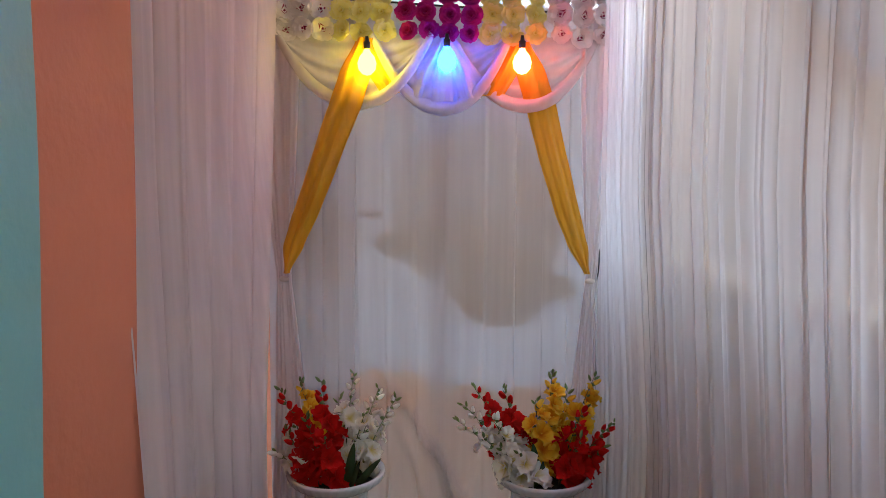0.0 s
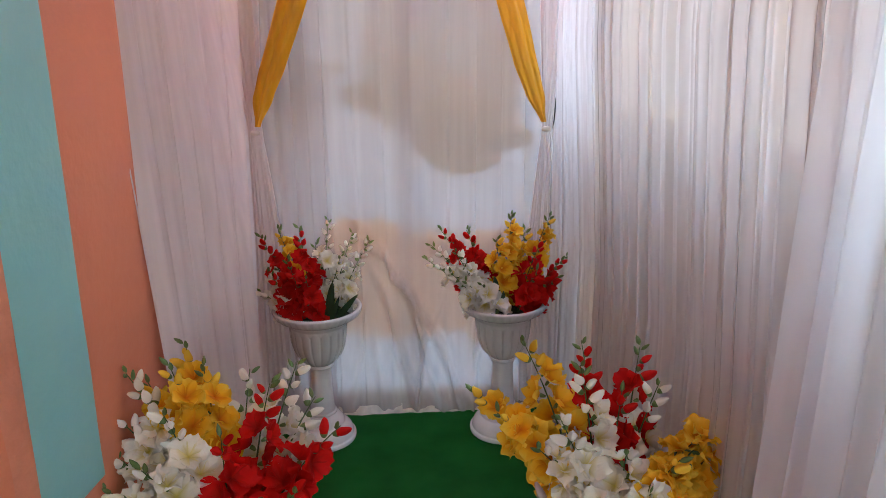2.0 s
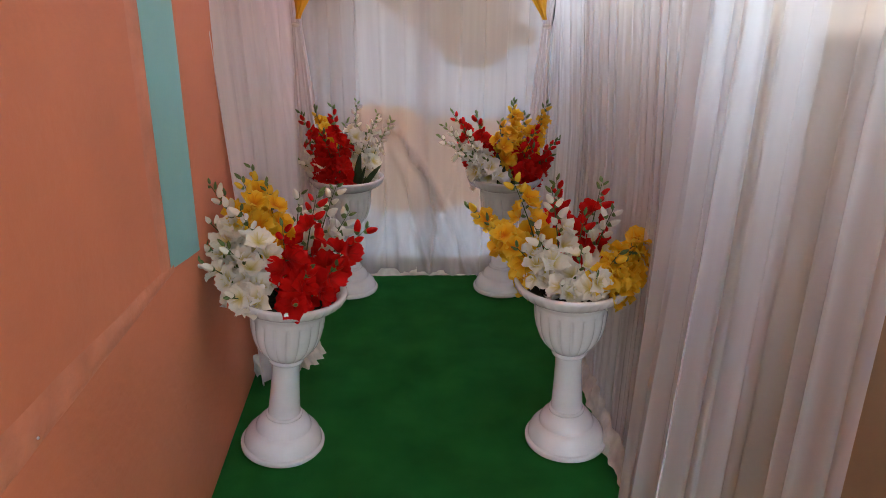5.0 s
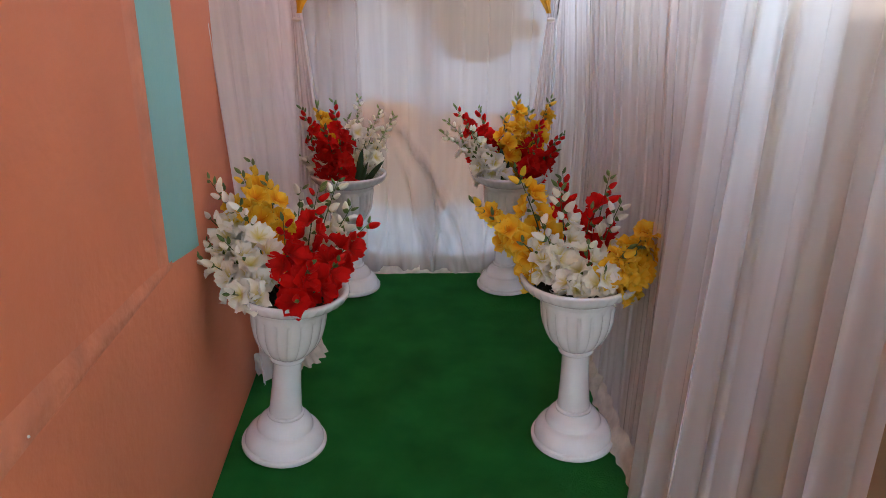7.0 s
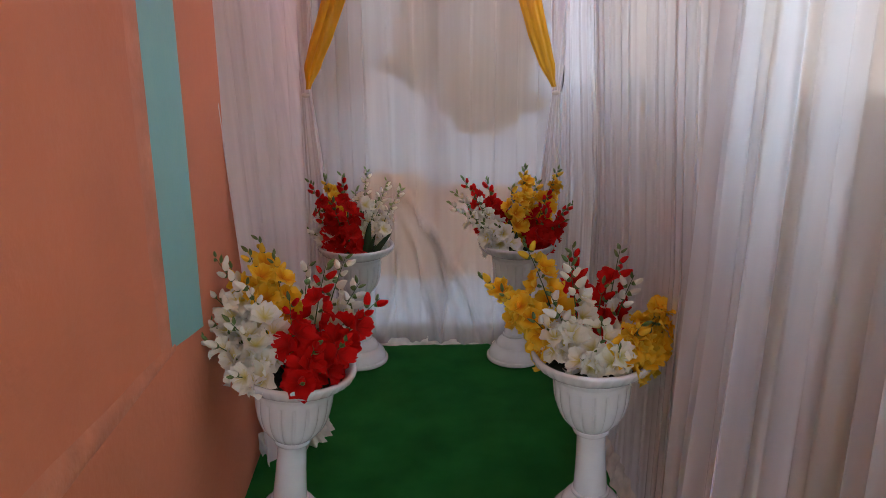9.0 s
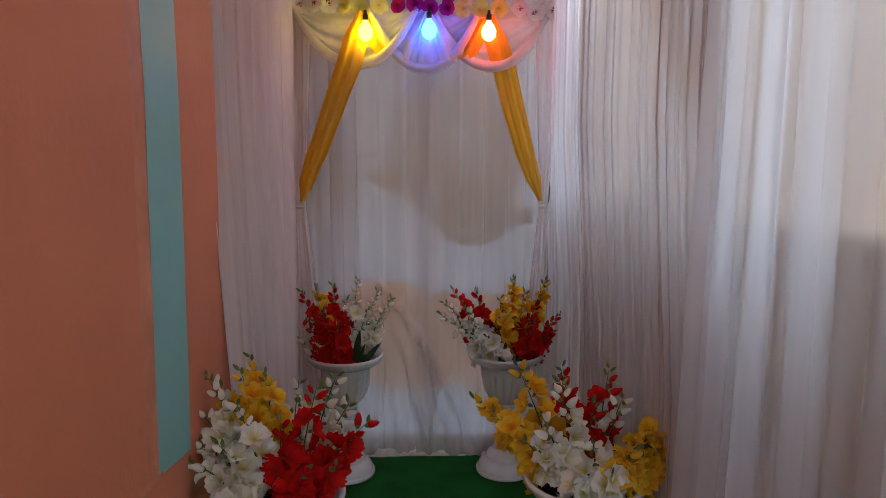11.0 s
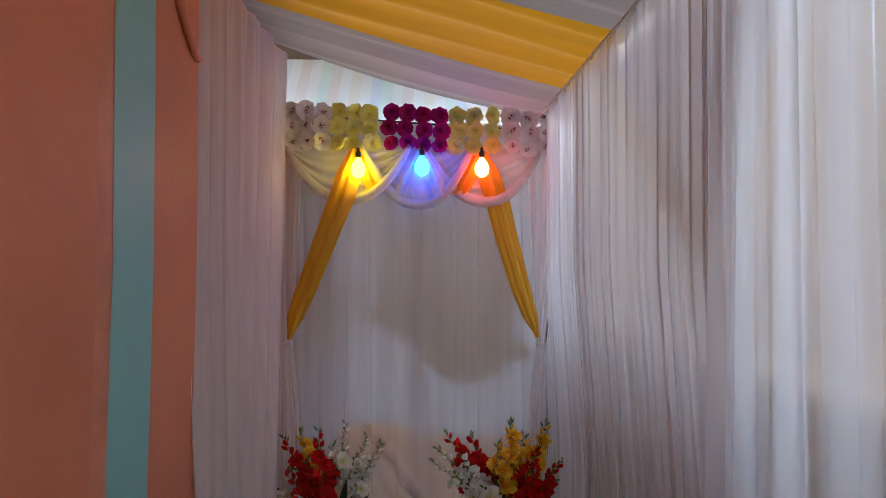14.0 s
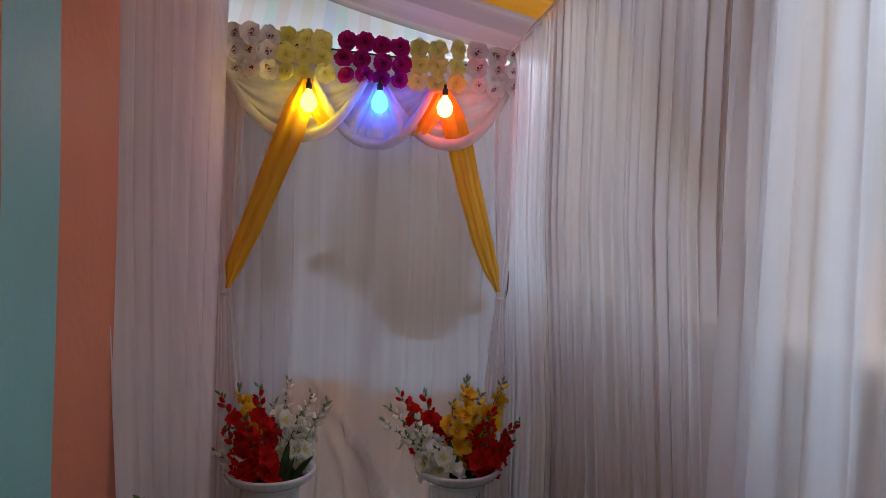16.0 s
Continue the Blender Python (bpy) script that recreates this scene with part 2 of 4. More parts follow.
def grid(bm, nu, nv, place, mat=0, wrap=False, uvs=False):
    """A sheet of nu x nv cells; place(u, v) with u, v from 0 to 1."""
    rows = [[bm.verts.new(place(i / nu, j / nv)) for i in range(nu if wrap else nu + 1)] for j in range(nv + 1)]
    layer = bm.loops.layers.uv.verify() if uvs else None
    for j in range(nv):
        for i in range(nu):
            k = (i + 1) % len(rows[j])
            f = bm.faces.new((rows[j][i], rows[j][k], rows[j + 1][k], rows[j + 1][i]))
            f.material_index = mat
            if uvs:
                for loop, (a, b) in zip(f.loops, ((i, j), (i + 1, j), (i + 1, j + 1), (i, j + 1))):
                    loop[layer].uv = (a / nu, b / nv)
    return bm


def lathe(bm, profile, n=48, flute=None):
    """Turn (radius, height) pairs about z; flute(angle, z) scales the radius."""
    def place(u, v):
        k = v * (len(profile) - 1)
        r, z = profile[int(round(k))]
        a = 2 * math.pi * u
        if flute:
            r *= flute(a, z)
        return Vector((r * math.cos(a), r * math.sin(a), z))
    return grid(bm, n, len(profile) - 1, place, wrap=True)


def tube(bm, points, radii, n=6):
    """A tube through the points."""
    rings = []
    for i, p in enumerate(points):
        a, b = points[max(0, i - 1)], points[min(len(points) - 1, i + 1)]
        d = (Vector(b) - Vector(a)).normalized()
        side = d.cross(Vector((0.31, 0.95, 0.1))).normalized()
        up = side.cross(d)
        r = radii[i] if isinstance(radii, (list, tuple)) else radii
        rings.append([bm.verts.new(Vector(p) + r * (math.cos(2 * math.pi * k / n) * side + math.sin(2 * math.pi * k / n) * up)) for k in range(n)])
    for a, b in zip(rings, rings[1:]):
        for k in range(n):
            bm.faces.new((a[k], a[(k + 1) % n], b[(k + 1) % n], b[k]))
    bm.faces.new(rings[0][::-1])
    bm.faces.new(rings[-1])
    return bm


def along(path, s):
    """The point and the sideways normal at the share s of a plan polyline, rounded at its corners."""
    pts = [Vector((x, y, 0)) for x, y in path]
    cuts = [(b - a).length for a, b in zip(pts, pts[1:])]
    d = max(0.0, min(1.0, s)) * sum(cuts)
    for a, b, c in zip(pts, pts[1:], cuts):
        if d <= c or b is pts[-1]:
            t = (b - a) / c
            return a + t * d, Vector((-t.y, t.x, 0))
        d -= c


def pleats(s, z, wave, seed, fine=1.0):
    """Hanging folds, uneven in width and depth, that wander a little on their way down: how far out, and how far along."""
    w = s + 0.020 * noise.noise((s * 3.1, z * 0.5, seed)) + 0.085 * noise.noise((s * 1.7, seed, 4.0))
    deep = 0.22 + 1.35 * abs(noise.noise((w * 3.3, seed, 9.0 + z * 0.2)))
    turn = 2 * math.pi * w / wave
    small = noise.noise((w * 30.0, z * 0.4, seed + 3.0))
    out = deep * math.sin(turn) * 0.5 + fine * 0.22 * small + fine * 0.16 * math.sin(turn * 2.31 + seed + 0.3 * z)
    over = deep * math.sin(2 * turn + 0.6 * noise.noise((w * 2, seed, z * 0.3)))
    return out, over


def hanging(path, z0, z1, wave, amp, seed, per_m=150, rows=22, gather=None, lap=0.15, fine=1.0):
    """A pleated curtain along a plan line. gather(s, z): a sideways push; lap: how far folds lie over one another, in waves."""
    length = sum((Vector(b) - Vector(a)).length for a, b in zip(path, path[1:]))

    def place(u, v):
        p, nrm = along(path, u)
        z = z0 + (z1 - z0) * v
        k = amp * (1.1 - 0.4 * v)
        out, over = pleats(u * length, z, wave, seed, fine)
        p = p + nrm * k * out + Vector((nrm.y, -nrm.x, 0)) * (lap * wave * over)
        if gather:
            p = p + gather(u, z)
        return Vector((p.x, p.y, z + (0.010 * noise.noise((u * length * 9, seed, 1.0)) if v == 0 else 0)))
    return grid(bmesh.new(), int(length * per_m), rows, place)


# ---- the setting ----
def wall_x(y):
    return -0.667 - 0.035 * y


def recess(y):
    return 0.003 * max(0.0, min(1.0, (1.02 - y) / 0.12))


def build_setting():
    bm = bmesh.new()
    box(bm, -60, -60, -0.25, 60, 60, -0.12)
    tagged(part("ground", bm, EARTH, smooth=False), "bare brown earth around the decorated passage", "ground", kind="structure")
    bm = bmesh.new()
    box(bm, -0.95, -2.4, -0.12, 1.05, 3.1, -0.006)
    tagged(part("floor", bm, CONCRETE, smooth=False), "grey concrete floor under the green carpet", "floor", kind="structure")

    # left wall: a dado with a sloped top, a plain upper face, and a flush far stretch
    wall = thing("wall_west", (0, 0, 0), "orange painted plaster wall with a teal band", "wall", kind="structure")
    bm = bmesh.new()

    def near(u, v):
        y = -2.3 + u * 3.49
        ledge = 0.070 - 0.056 * max(0, min(1, (y - 0.05) / 0.84))
        low = 0.788 - 0.02 * max(0, min(1, (y - 0.82) / 0.35))
        r = recess(y)
        outline = [(0.0, 0.0), (0.0, 0.35), (0.0, low - 0.008), (-0.2 * r, low), (-0.9 * r, low + ledge), (-r, low + ledge + 0.02), (-r, 1.4), (-r, 2.2), (-r, 3.1)]
        dx, z = outline[int(round(v * 8))]
        wob = 0.0015 * noise.noise((y * 2.2, z * 2.2, 1.0))
        return Vector((wall_x(y) + dx + wob, y, z))
    grid(bm, 120, 8, near)
    part("plaster_face", bm, ORANGE, wall, smooth=False)
    bm = bmesh.new()

    def far(u, v):
        y, z = 1.145 + u * 1.905, v * 3.1
        return Vector((wall_x(y) - 0.001 + 0.0015 * noise.noise((y * 2.2, z * 2.2, 1.0)), y, z))
    grid(bm, 30, 24, far)
    part("plaster_face", bm, ORANGE, wall)
    bm = bmesh.new()
    box(bm, -0.95, -2.4, -0.1, -0.80, 3.1, 3.1)
    part("core", bm, PLASTER, wall, smooth=False)
    bm = bmesh.new()

    # the ledge's paler paint stands in for the light on its slope
    def ledge_face(u, v):
        y = -2.3 + u * 3.20
        ledge = 0.070 - 0.056 * max(0, min(1, (y - 0.05) / 0.84))
        low = 0.788
        return Vector((wall_x(y) + 0.0006 + 0.0040 * math.sin(math.pi * v) - 0.003 * v + 0.001 * noise.noise((y * 6, v, 3.0)), y, low - 0.002 + v * (ledge + 0.012) + 0.006 * noise.noise((y * 5, v * 3, 8.0))))
    grid(bm, 90, 4, ledge_face)
    part("ledge", bm, ORANGE_EDGE, wall, "sloping plaster ledge painted paler as its lit slope")
    # the worn strip where the upper face ends, and the teal band beside it
    bm = bmesh.new()

    def teal_lean(z):
        return max(0, min(1, (z - 0.8) / 0.9))

    def strip(u, v):
        z = 0.80 + v * 2.3
        y = 0.877 + teal_lean(z) * 0.048 - 0.085 * (1 - u) + 0.008 * u + 0.006 * noise.noise((z * 5, 2.0, 0.5)) * (1 - u)
        return Vector((wall_x(y) - 0.0045 + 0.0060 * min(1, 1.6 * u) + 0.0006 * noise.noise((z * 9, u, 7.0)), y, z))
    grid(bm, 8, 60, strip)
    part("worn_edge", bm, ORANGE_EDGE, wall, "worn paler orange plaster edge")
    bm = bmesh.new()

    def band(u, v):
        z0 = 0.800 - 0.040 * u
        z = z0 + v * (3.1 - z0)
        left, right = 0.878 + 0.048 * teal_lean(z), 1.130 + 0.050 * teal_lean(z)
        y = left + u * (right - left) + 0.003 * noise.noise((v * 14, 3.0 + round(u), 1.0))
        return Vector((wall_x(y) - recess(y) + 0.0050, y, z))
    grid(bm, 14, 40, band)
    part("teal_band", bm, TEAL, wall, "teal painted vertical band")
    # hooked moulding high up, half behind the side curtain
    bm = bmesh.new()
    tube(bm, [(wall_x(y) + 0.010, y, z) for y, z in ((1.345, 3.0), (1.345, 2.62), (1.350, 2.49), (1.40, 2.44), (1.50, 2.375), (1.56, 2.36))], 0.013, 8)
    part("moulding", bm, ORANGE_EDGE, wall, "dark orange raised moulding")

    # right: beige wall by the entrance, then a wall with a wide window behind the net curtain
    wall = thing("wall_east", (0, 0, 0), "beige plaster wall with a wide window opening", "wall", kind="structure")
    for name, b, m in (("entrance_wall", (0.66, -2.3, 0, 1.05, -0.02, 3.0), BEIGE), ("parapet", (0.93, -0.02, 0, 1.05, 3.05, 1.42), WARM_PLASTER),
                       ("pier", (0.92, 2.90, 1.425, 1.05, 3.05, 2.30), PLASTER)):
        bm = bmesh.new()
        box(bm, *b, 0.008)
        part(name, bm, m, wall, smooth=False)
    # unseen wall added behind the camera; its way in is sized for the light it admits
    wall = thing("wall_south", (0, 0, 0), "unseen beige wall added behind the camera, with an open doorway", "wall", kind="structure")
    for name, b in (("side_panel", (-0.80, -2.42, 0, -0.45, -2.3, 3.1)), ("side_panel", (0.42, -2.42, 0, 0.80, -2.3, 3.0)), ("lintel", (-0.45, -2.42, 2.2, 0.42, -2.3, 3.1))):
        bm = bmesh.new()
        box(bm, *b, 0.006)
        part(name, bm, BEIGE, wall, smooth=False)

    # carpet
    bm = bmesh.new()

    def rug(u, v):
        x, y = -0.77 + u * 1.40, -2.2 + v * 4.92
        x = max(wall_x(y) + 0.002, x)
        edge = 0.004 * max(0, 1 - min(u, 1 - u) * 30)
        return Vector((x, y, 0.002 + 0.0025 * noise.noise((x * 4, y * 3, 0)) + edge))
    grid(bm, 50, 150, rug)
    tagged(part("carpet", bm, CARPET), "dark green felt carpet laid along the passage", "carpet", kind="structure")

    # tent roof: stretched stripes, high on the left wall, low over the net curtain
    bm = bmesh.new()
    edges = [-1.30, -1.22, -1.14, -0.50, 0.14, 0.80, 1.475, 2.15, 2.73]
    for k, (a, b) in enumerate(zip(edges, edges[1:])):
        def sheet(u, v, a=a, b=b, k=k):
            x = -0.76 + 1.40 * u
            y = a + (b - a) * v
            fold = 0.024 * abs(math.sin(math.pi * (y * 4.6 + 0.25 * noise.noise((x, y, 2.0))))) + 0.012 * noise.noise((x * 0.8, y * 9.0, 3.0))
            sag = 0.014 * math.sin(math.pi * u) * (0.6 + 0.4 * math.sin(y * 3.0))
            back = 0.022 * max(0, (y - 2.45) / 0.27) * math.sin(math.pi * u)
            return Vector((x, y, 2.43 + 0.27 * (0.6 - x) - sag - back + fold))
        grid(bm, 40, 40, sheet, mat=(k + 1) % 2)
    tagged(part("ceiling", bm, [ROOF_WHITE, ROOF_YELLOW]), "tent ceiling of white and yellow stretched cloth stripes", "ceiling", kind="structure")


# ---- curtains and drapes ----
def build_curtains():
    # long net curtain on the right
    cur = thing("net_curtain", (0, 0, 0), "long white pleated net curtain lit by daylight from behind", "curtain", "net curtains along the passage")
    part("cloth", hanging([(0.64, 2.82), (0.605, 2.5), (0.595, 1.6), (0.605, 0.69)], 0.02, 2.45, 0.078, 0.034, 1.7, per_m=400, lap=0.20, fine=0.6,
                          gather=lambda s, z: Vector((0.055 * min(1, 5 * s) * max(0, min(1, (1.7 - z) / 0.8)), 0, 0))), SIDE_CLOTH, cur)
    bm = bmesh.new()
    tube(bm, [(0.576, y, 2.426 + 0.006 * noise.noise((y * 4, 1, 1))) for y in np.linspace(2.72, 0.0, 60)], 0.005, 8)
    part("hanging_cord", bm, HEM_CLOTH, cur)
    # a swag of doubled net behind it, drawn down to a point
    cur = thing("inner_swag", (0, 0, 0), "white net swag hanging to a point behind the curtain", "drape")
    bm = bmesh.new()

    def point_swag(u, v):
        y = 1.72 - 1.20 * u
        deep = 0.70 * (u / 0.70 if u < 0.70 else max(0.0, (1 - u) / 0.30)) ** 0.95
        return Vector((0.668 + 0.010 * math.sin(u * 55 + 2 * v) + 0.006 * noise.noise((u * 20, v, 4.0)), y, 2.44 - v * (0.02 + deep)))
    grid(bm, 110, 14, point_swag)
    part("net", bm, SIDE_CLOTH, cur)
    cur = thing("net_curtain", (0, 0, 0), "bright white sheer curtain panel over an opening", "curtain", "net curtains along the passage")
    part("cloth", hanging([(0.545, 0.79), (0.565, 0.45), (0.60, 0.0)], 0.03, 2.45, 0.140, 0.055, 5.3, per_m=340, lap=0.22, fine=0.5, gather=lambda s, z: Vector((0.02 * z * (1 - s), -0.04 * min(0.9, z - 0.2) * (1 - s) ** 1.5 + 0.03 * z * s, 0))), SHEER_CLOTH, cur)

    # left curtain: from the wall to the back corner, bellying into the passage
    cur = thing("side_curtain", (0, 0, 0), "white pleated curtain hanging along the orange wall", "curtain")
    path = [(-0.722, 1.53), (-0.71, 1.60), (-0.655, 1.88), (-0.590, 2.15)]

    def lean(s, z):
        up = max(0, z - 0.9) / 1.8
        return Vector((-0.065 * up * s + (0.06 * max(0.0, min(1.0, (1.7 - z) / 1.2)) - 0.012) * (1 - s) ** 1.5 + 0.03 * max(0, 0.5 - z) * (1 - s), 0.54 * up * s ** 1.3, 0))
    part("cloth", hanging(path, 0.02, 2.745, 0.115, 0.050, 8.2, per_m=380, gather=lean, lap=0.13, fine=0.55), WHITE_CLOTH, cur)
    bm = bmesh.new()

    def ruffle(u, v):
        p, nrm = along([(-0.71, 1.63), (-0.60, 1.65), (-0.49, 1.72), (-0.465, 1.80), (-0.56, 2.1)], u)
        k = 0.014 * math.sin(u * 90) + 0.016 * noise.noise((u * 36, v * 2, 3))
        return Vector((p.x, p.y, 0.006 + v * (0.085 + 0.03 * noise.noise((u * 14, 5, 5))))) + nrm * (k * (1 - 0.5 * v)) + Vector((-0.05 * v, 0.03 * v, 0))
    grid(bm, 300, 8, ruffle)
    part("hem_ruffle", bm, HEM_CLOTH, cur, "crumpled cream hem on the carpet")

    # crumpled tail of the right curtain on the carpet
    cur = thing("curtain_tail", (0, 0, 0), "crumpled white cloth tail lying on the carpet", "cloth")
    bm = bmesh.new()

    def tail(u, v):
        p, nrm = along([(0.585, 0.86), (0.60, 1.0), (0.585, 1.15), (0.60, 1.35), (0.605, 1.7)], u)
        h = 0.10 * v * (1.0 - 0.5 * abs(u - 0.4))
        k = 0.012 * noise.noise((u * 18, v * 3, 1)) + 0.004 * math.sin(u * 60)
        return Vector((p.x + 0.03 * v, p.y, 0.006 + h)) + nrm * k
    grid(bm, 240, 8, tail)
    part("cloth", bm, HEM_CLOTH, cur)

    # the backdrop: a sheet with shade painted in, a sheer pleated front, a low step with its cloth
    creases = [(0.20, 0.10, -0.55, 0.9, 0.050, 0.015), (0.235, 0.10, -0.62, 0.8, 0.030, 0.010), (0.11, 0.09, -0.36, 0.62, 0.036, 0.012), (-0.02, 0.10, -0.30, 0.66, 0.036, 0.013),
               (0.02, 0.09, 0.30, 0.5, 0.024, 0.012), (-0.16, 0.09, -0.10, 0.35, 0.022, 0.012), (0.28, 0.09, 0.25, 0.45, 0.022, 0.014), (-0.28, 0.09, 0.22, 0.5, 0.020, 0.011)]

    def drawn(s, z):
        """Folds drawn aslant in the lower cloth."""
        x = -0.68 + 1.34 * s
        push = 0.16 * max(0, 0.35 - z)
        for foot, z_foot, slope, high, deep, wide in creases:
            if z < high + 0.1:
                line = foot + slope * (z - z_foot) * (0.6 + 0.5 * (z - z_foot))
                fade = min(1, 0.35 + max(0, z) / 0.12) * max(0, min(1, (high + 0.1 - z) / 0.25))
                push += deep * fade * math.exp(-((x - line) / (1.1 * wide)) ** 2)
        return Vector((0, -push, 0))
    back = thing("backdrop_sheet", (0, 0, 0), "white sheet with beige shade painted in, stretched as a backdrop", "backdrop")
    bm = bmesh.new()

    def sheet(u, v):
        x, z = -0.74 + 1.62 * u, 0.08 + 2.37 * v
        low = max(0, 1 - z / 1.0)
        crease = 0.03 * low * noise.noise(((x * 2.6 + z * 1.5), z * 0.8, 2.0)) + 0.018 * noise.noise((x * 2.2, z * 1.3, 7.0))
        return Vector((x, 2.835 + crease + 0.8 * drawn((x + 0.68) / 1.34, z).y, z))
    grid(bm, 160, 150, sheet)
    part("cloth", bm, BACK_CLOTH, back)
    front = thing("backdrop_curtain", (0, 0, 0), "sheer white pleated curtain in front of the backdrop", "curtain")
    for x0, x1, y, wave, seed in ((-0.68, 0.062, 2.768, 0.21, 3.4), (-0.060, 0.66, 2.752, 0.25, 7.1), (-0.675, -0.355, 2.738, 0.13, 2.2)):
        def swing(s, z, x0=x0, x1=x1):
            return 1.25 * drawn((x0 + s * (x1 - x0) + 0.68) / 1.34, z)
        part("cloth", hanging([(x0, y), (x1, y)], 0.012, 2.42, wave, 0.036, seed, per_m=260, rows=80, gather=swing, lap=0.13, fine=0.8), FRONT_SHEER, front)
    step = thing("step", (0, 0, 0), "low step covered with cream cloth at the backdrop", "step", kind="structure")
    bm = bmesh.new()
    box(bm, -0.66, 2.722, 0.0, 0.63, 3.05, 0.078, 0.010)
    part("board", bm, HEM_CLOTH, step)
    bm = bmesh.new()

    def hem(u, v):
        x = -0.60 + 1.18 * u
        return Vector((x, 2.708 - 0.030 * (1 - v) + 0.012 * noise.noise((x * 14, v * 2, 2)), 0.004 + v * (0.034 + 0.018 * noise.noise((x * 8, 1, 1)))))
    grid(bm, 120, 6, hem)
    part("hem", bm, HEM_CLOTH, step, "frayed cream hem")

    # side drapes tied back in front of the sheer cloth
    for side, x_top, x_knot, y in ((-1, -0.670, -0.640, 2.70), (1, 0.622, 0.584, 2.66)):
        drape = thing("tied_drape", (0, 0, 0), "narrow white side drape tied at its middle", "curtain", "tied side drapes")
        bm = bmesh.new()

        def fall(u, v, side=side, x_top=x_top, x_knot=x_knot, y=y):
            z = 0.05 + 2.33 * v
            d = (z - 1.33)
            w = (0.028 if side < 0 else 0.018) + (0.075 * min(1, d / 0.9) if d > 0 else 0.060 * min(1, (-d / 1.1)) ** 0.8)
            cx = x_knot + (x_top - x_knot) * max(0, d) - side * (0.02 * min(1, max(0, -d) / 0.5))
            a = u - 0.5
            return Vector((cx + 2 * a * w, y + (0.030 * noise.noise((u * 6, z * 0.4, 2 + side)) + 0.012 * noise.noise((u * 15, z * 0.5, 6))) * min(1, 0.25 + abs(d)), z))
        grid(bm, 40, 50, fall)
        part("cloth", bm, WHITE_CLOTH, drape)
        bm = bmesh.new()
        bmesh.ops.create_uvsphere(bm, u_segments=16, v_segments=10, radius=1, matrix=Matrix.Translation((x_knot, y, 1.33)) @ Matrix.Diagonal((0.021, 0.016, 0.012, 1)))
        part("knot", bm, HEM_CLOTH, drape)

    # thin dark strip put where a slit of shadow falls by the right knot
    hook = thing("tie_hook", (0, 0, 0), "thin dark strip for the shadow slit beside the knot", "hook")
    bm = bmesh.new()
    tube(bm, [(0.613, 2.632, 1.46), (0.612, 2.628, 1.42), (0.609, 2.626, 1.37), (0.604, 2.630, 1.335)], [0.001, 0.003, 0.003, 0.001], 8)
    part("wire", bm, DARK, hook)
    nail = thing("wall_nail", (0, 0, 0), "small bright nail head in the orange wall", "nail")
    bm = bmesh.new()
    bmesh.ops.create_uvsphere(bm, u_segments=10, v_segments=6, radius=0.0028, matrix=Matrix.Translation((wall_x(0.16) + 0.004, 0.16, 0.803)))
    part("head", bm, PLASTIC, nail)

    # yellow bands from the lamps to the knots
    def ribbon(path, widths, y, seed, forward=0.0):
        def place(u, v):
            k = v * (len(path) - 1)
            i = min(int(k), len(path) - 2)
            f = k - i
            f2 = f * f * (3 - 2 * f)
            c = Vector(path[i]).lerp(Vector(path[i + 1]), f)
            w = widths[i] + (widths[i + 1] - widths[i]) * f2
            a = (u - 0.5) * 2
            return Vector((c.x + a * w, y - forward * math.exp(-((v - 0.36) / 0.16) ** 2) + 0.006 * (math.sin(u * 15 + seed + v * 2) + noise.noise((u * 9, v * 2, seed))) * (0.4 + 6 * w) - 0.016 * (1 - a * a), c.y))
        return grid(bmesh.new(), 28, 60, place)
    for path, widths, y, seed, forward in (
            ([(-0.304, 2.27), (-0.338, 2.14), (-0.372, 2.01), (-0.450, 1.82), (-0.537, 1.60), (-0.585, 1.48), (-0.618, 1.36)], [0.03, 0.060, 0.062, 0.056, 0.050, 0.040, 0.010], 2.648, 1.0, 0.055),
            ([(0.297, 2.26), (0.340, 2.14), (0.386, 2.01), (0.430, 1.82), (0.490, 1.60), (0.530, 1.48), (0.572, 1.36)], [0.03, 0.056, 0.058, 0.054, 0.047, 0.038, 0.010], 2.660, 2.0, -0.032)):
        band = thing("yellow_band", (0, 0, 0), "yellow net band drawn from lamp to knot", "drape", "yellow bands of the backdrop")
        bm = ribbon(path, widths, y, seed, forward)
        corners = [v.co.copy() for v in bm.verts]
        part("cloth", bm, YELLOW_CLOTH, band)
        for side in (0, 28):
            bm = bmesh.new()
            tube(bm, corners[side::29], 0.0022, 6)
            part("hem", bm, YELLOW_CLOTH, band, "narrow rolled yellow hem")
    for path, widths, y, seed in (
            ([(-0.296, 2.26), (-0.252, 2.15), (-0.197, 2.062)], [0.03, 0.050, 0.046], 2.660, 3.0),
            ([(0.290, 2.26), (0.242, 2.15), (0.188, 2.054)], [0.03, 0.050, 0.046], 2.668, 4.0)):
        band = thing("yellow_band", (0, 0, 0), "short yellow net band falling behind a swag", "drape", "yellow bands of the backdrop")
        part("cloth", ribbon(path, widths, y, seed), YELLOW_CLOTH, band)

    fan = thing("white_fan", (0, 0, 0), "gathered white net fan behind the blue bulb", "drape")
    for path, seed in (([(0.0, 2.27), (-0.056, 2.14), (-0.086, 2.042)], 5.0), ([(0.008, 2.27), (0.064, 2.14), (0.094, 2.042)], 6.0), ([(0.004, 2.27), (0.004, 2.14), (0.004, 2.030)], 7.0)):
        part("net", ribbon(path, [0.02, 0.048, 0.052], 2.664 - 0.002 * seed, seed), SWAG_CLOTH, fan)

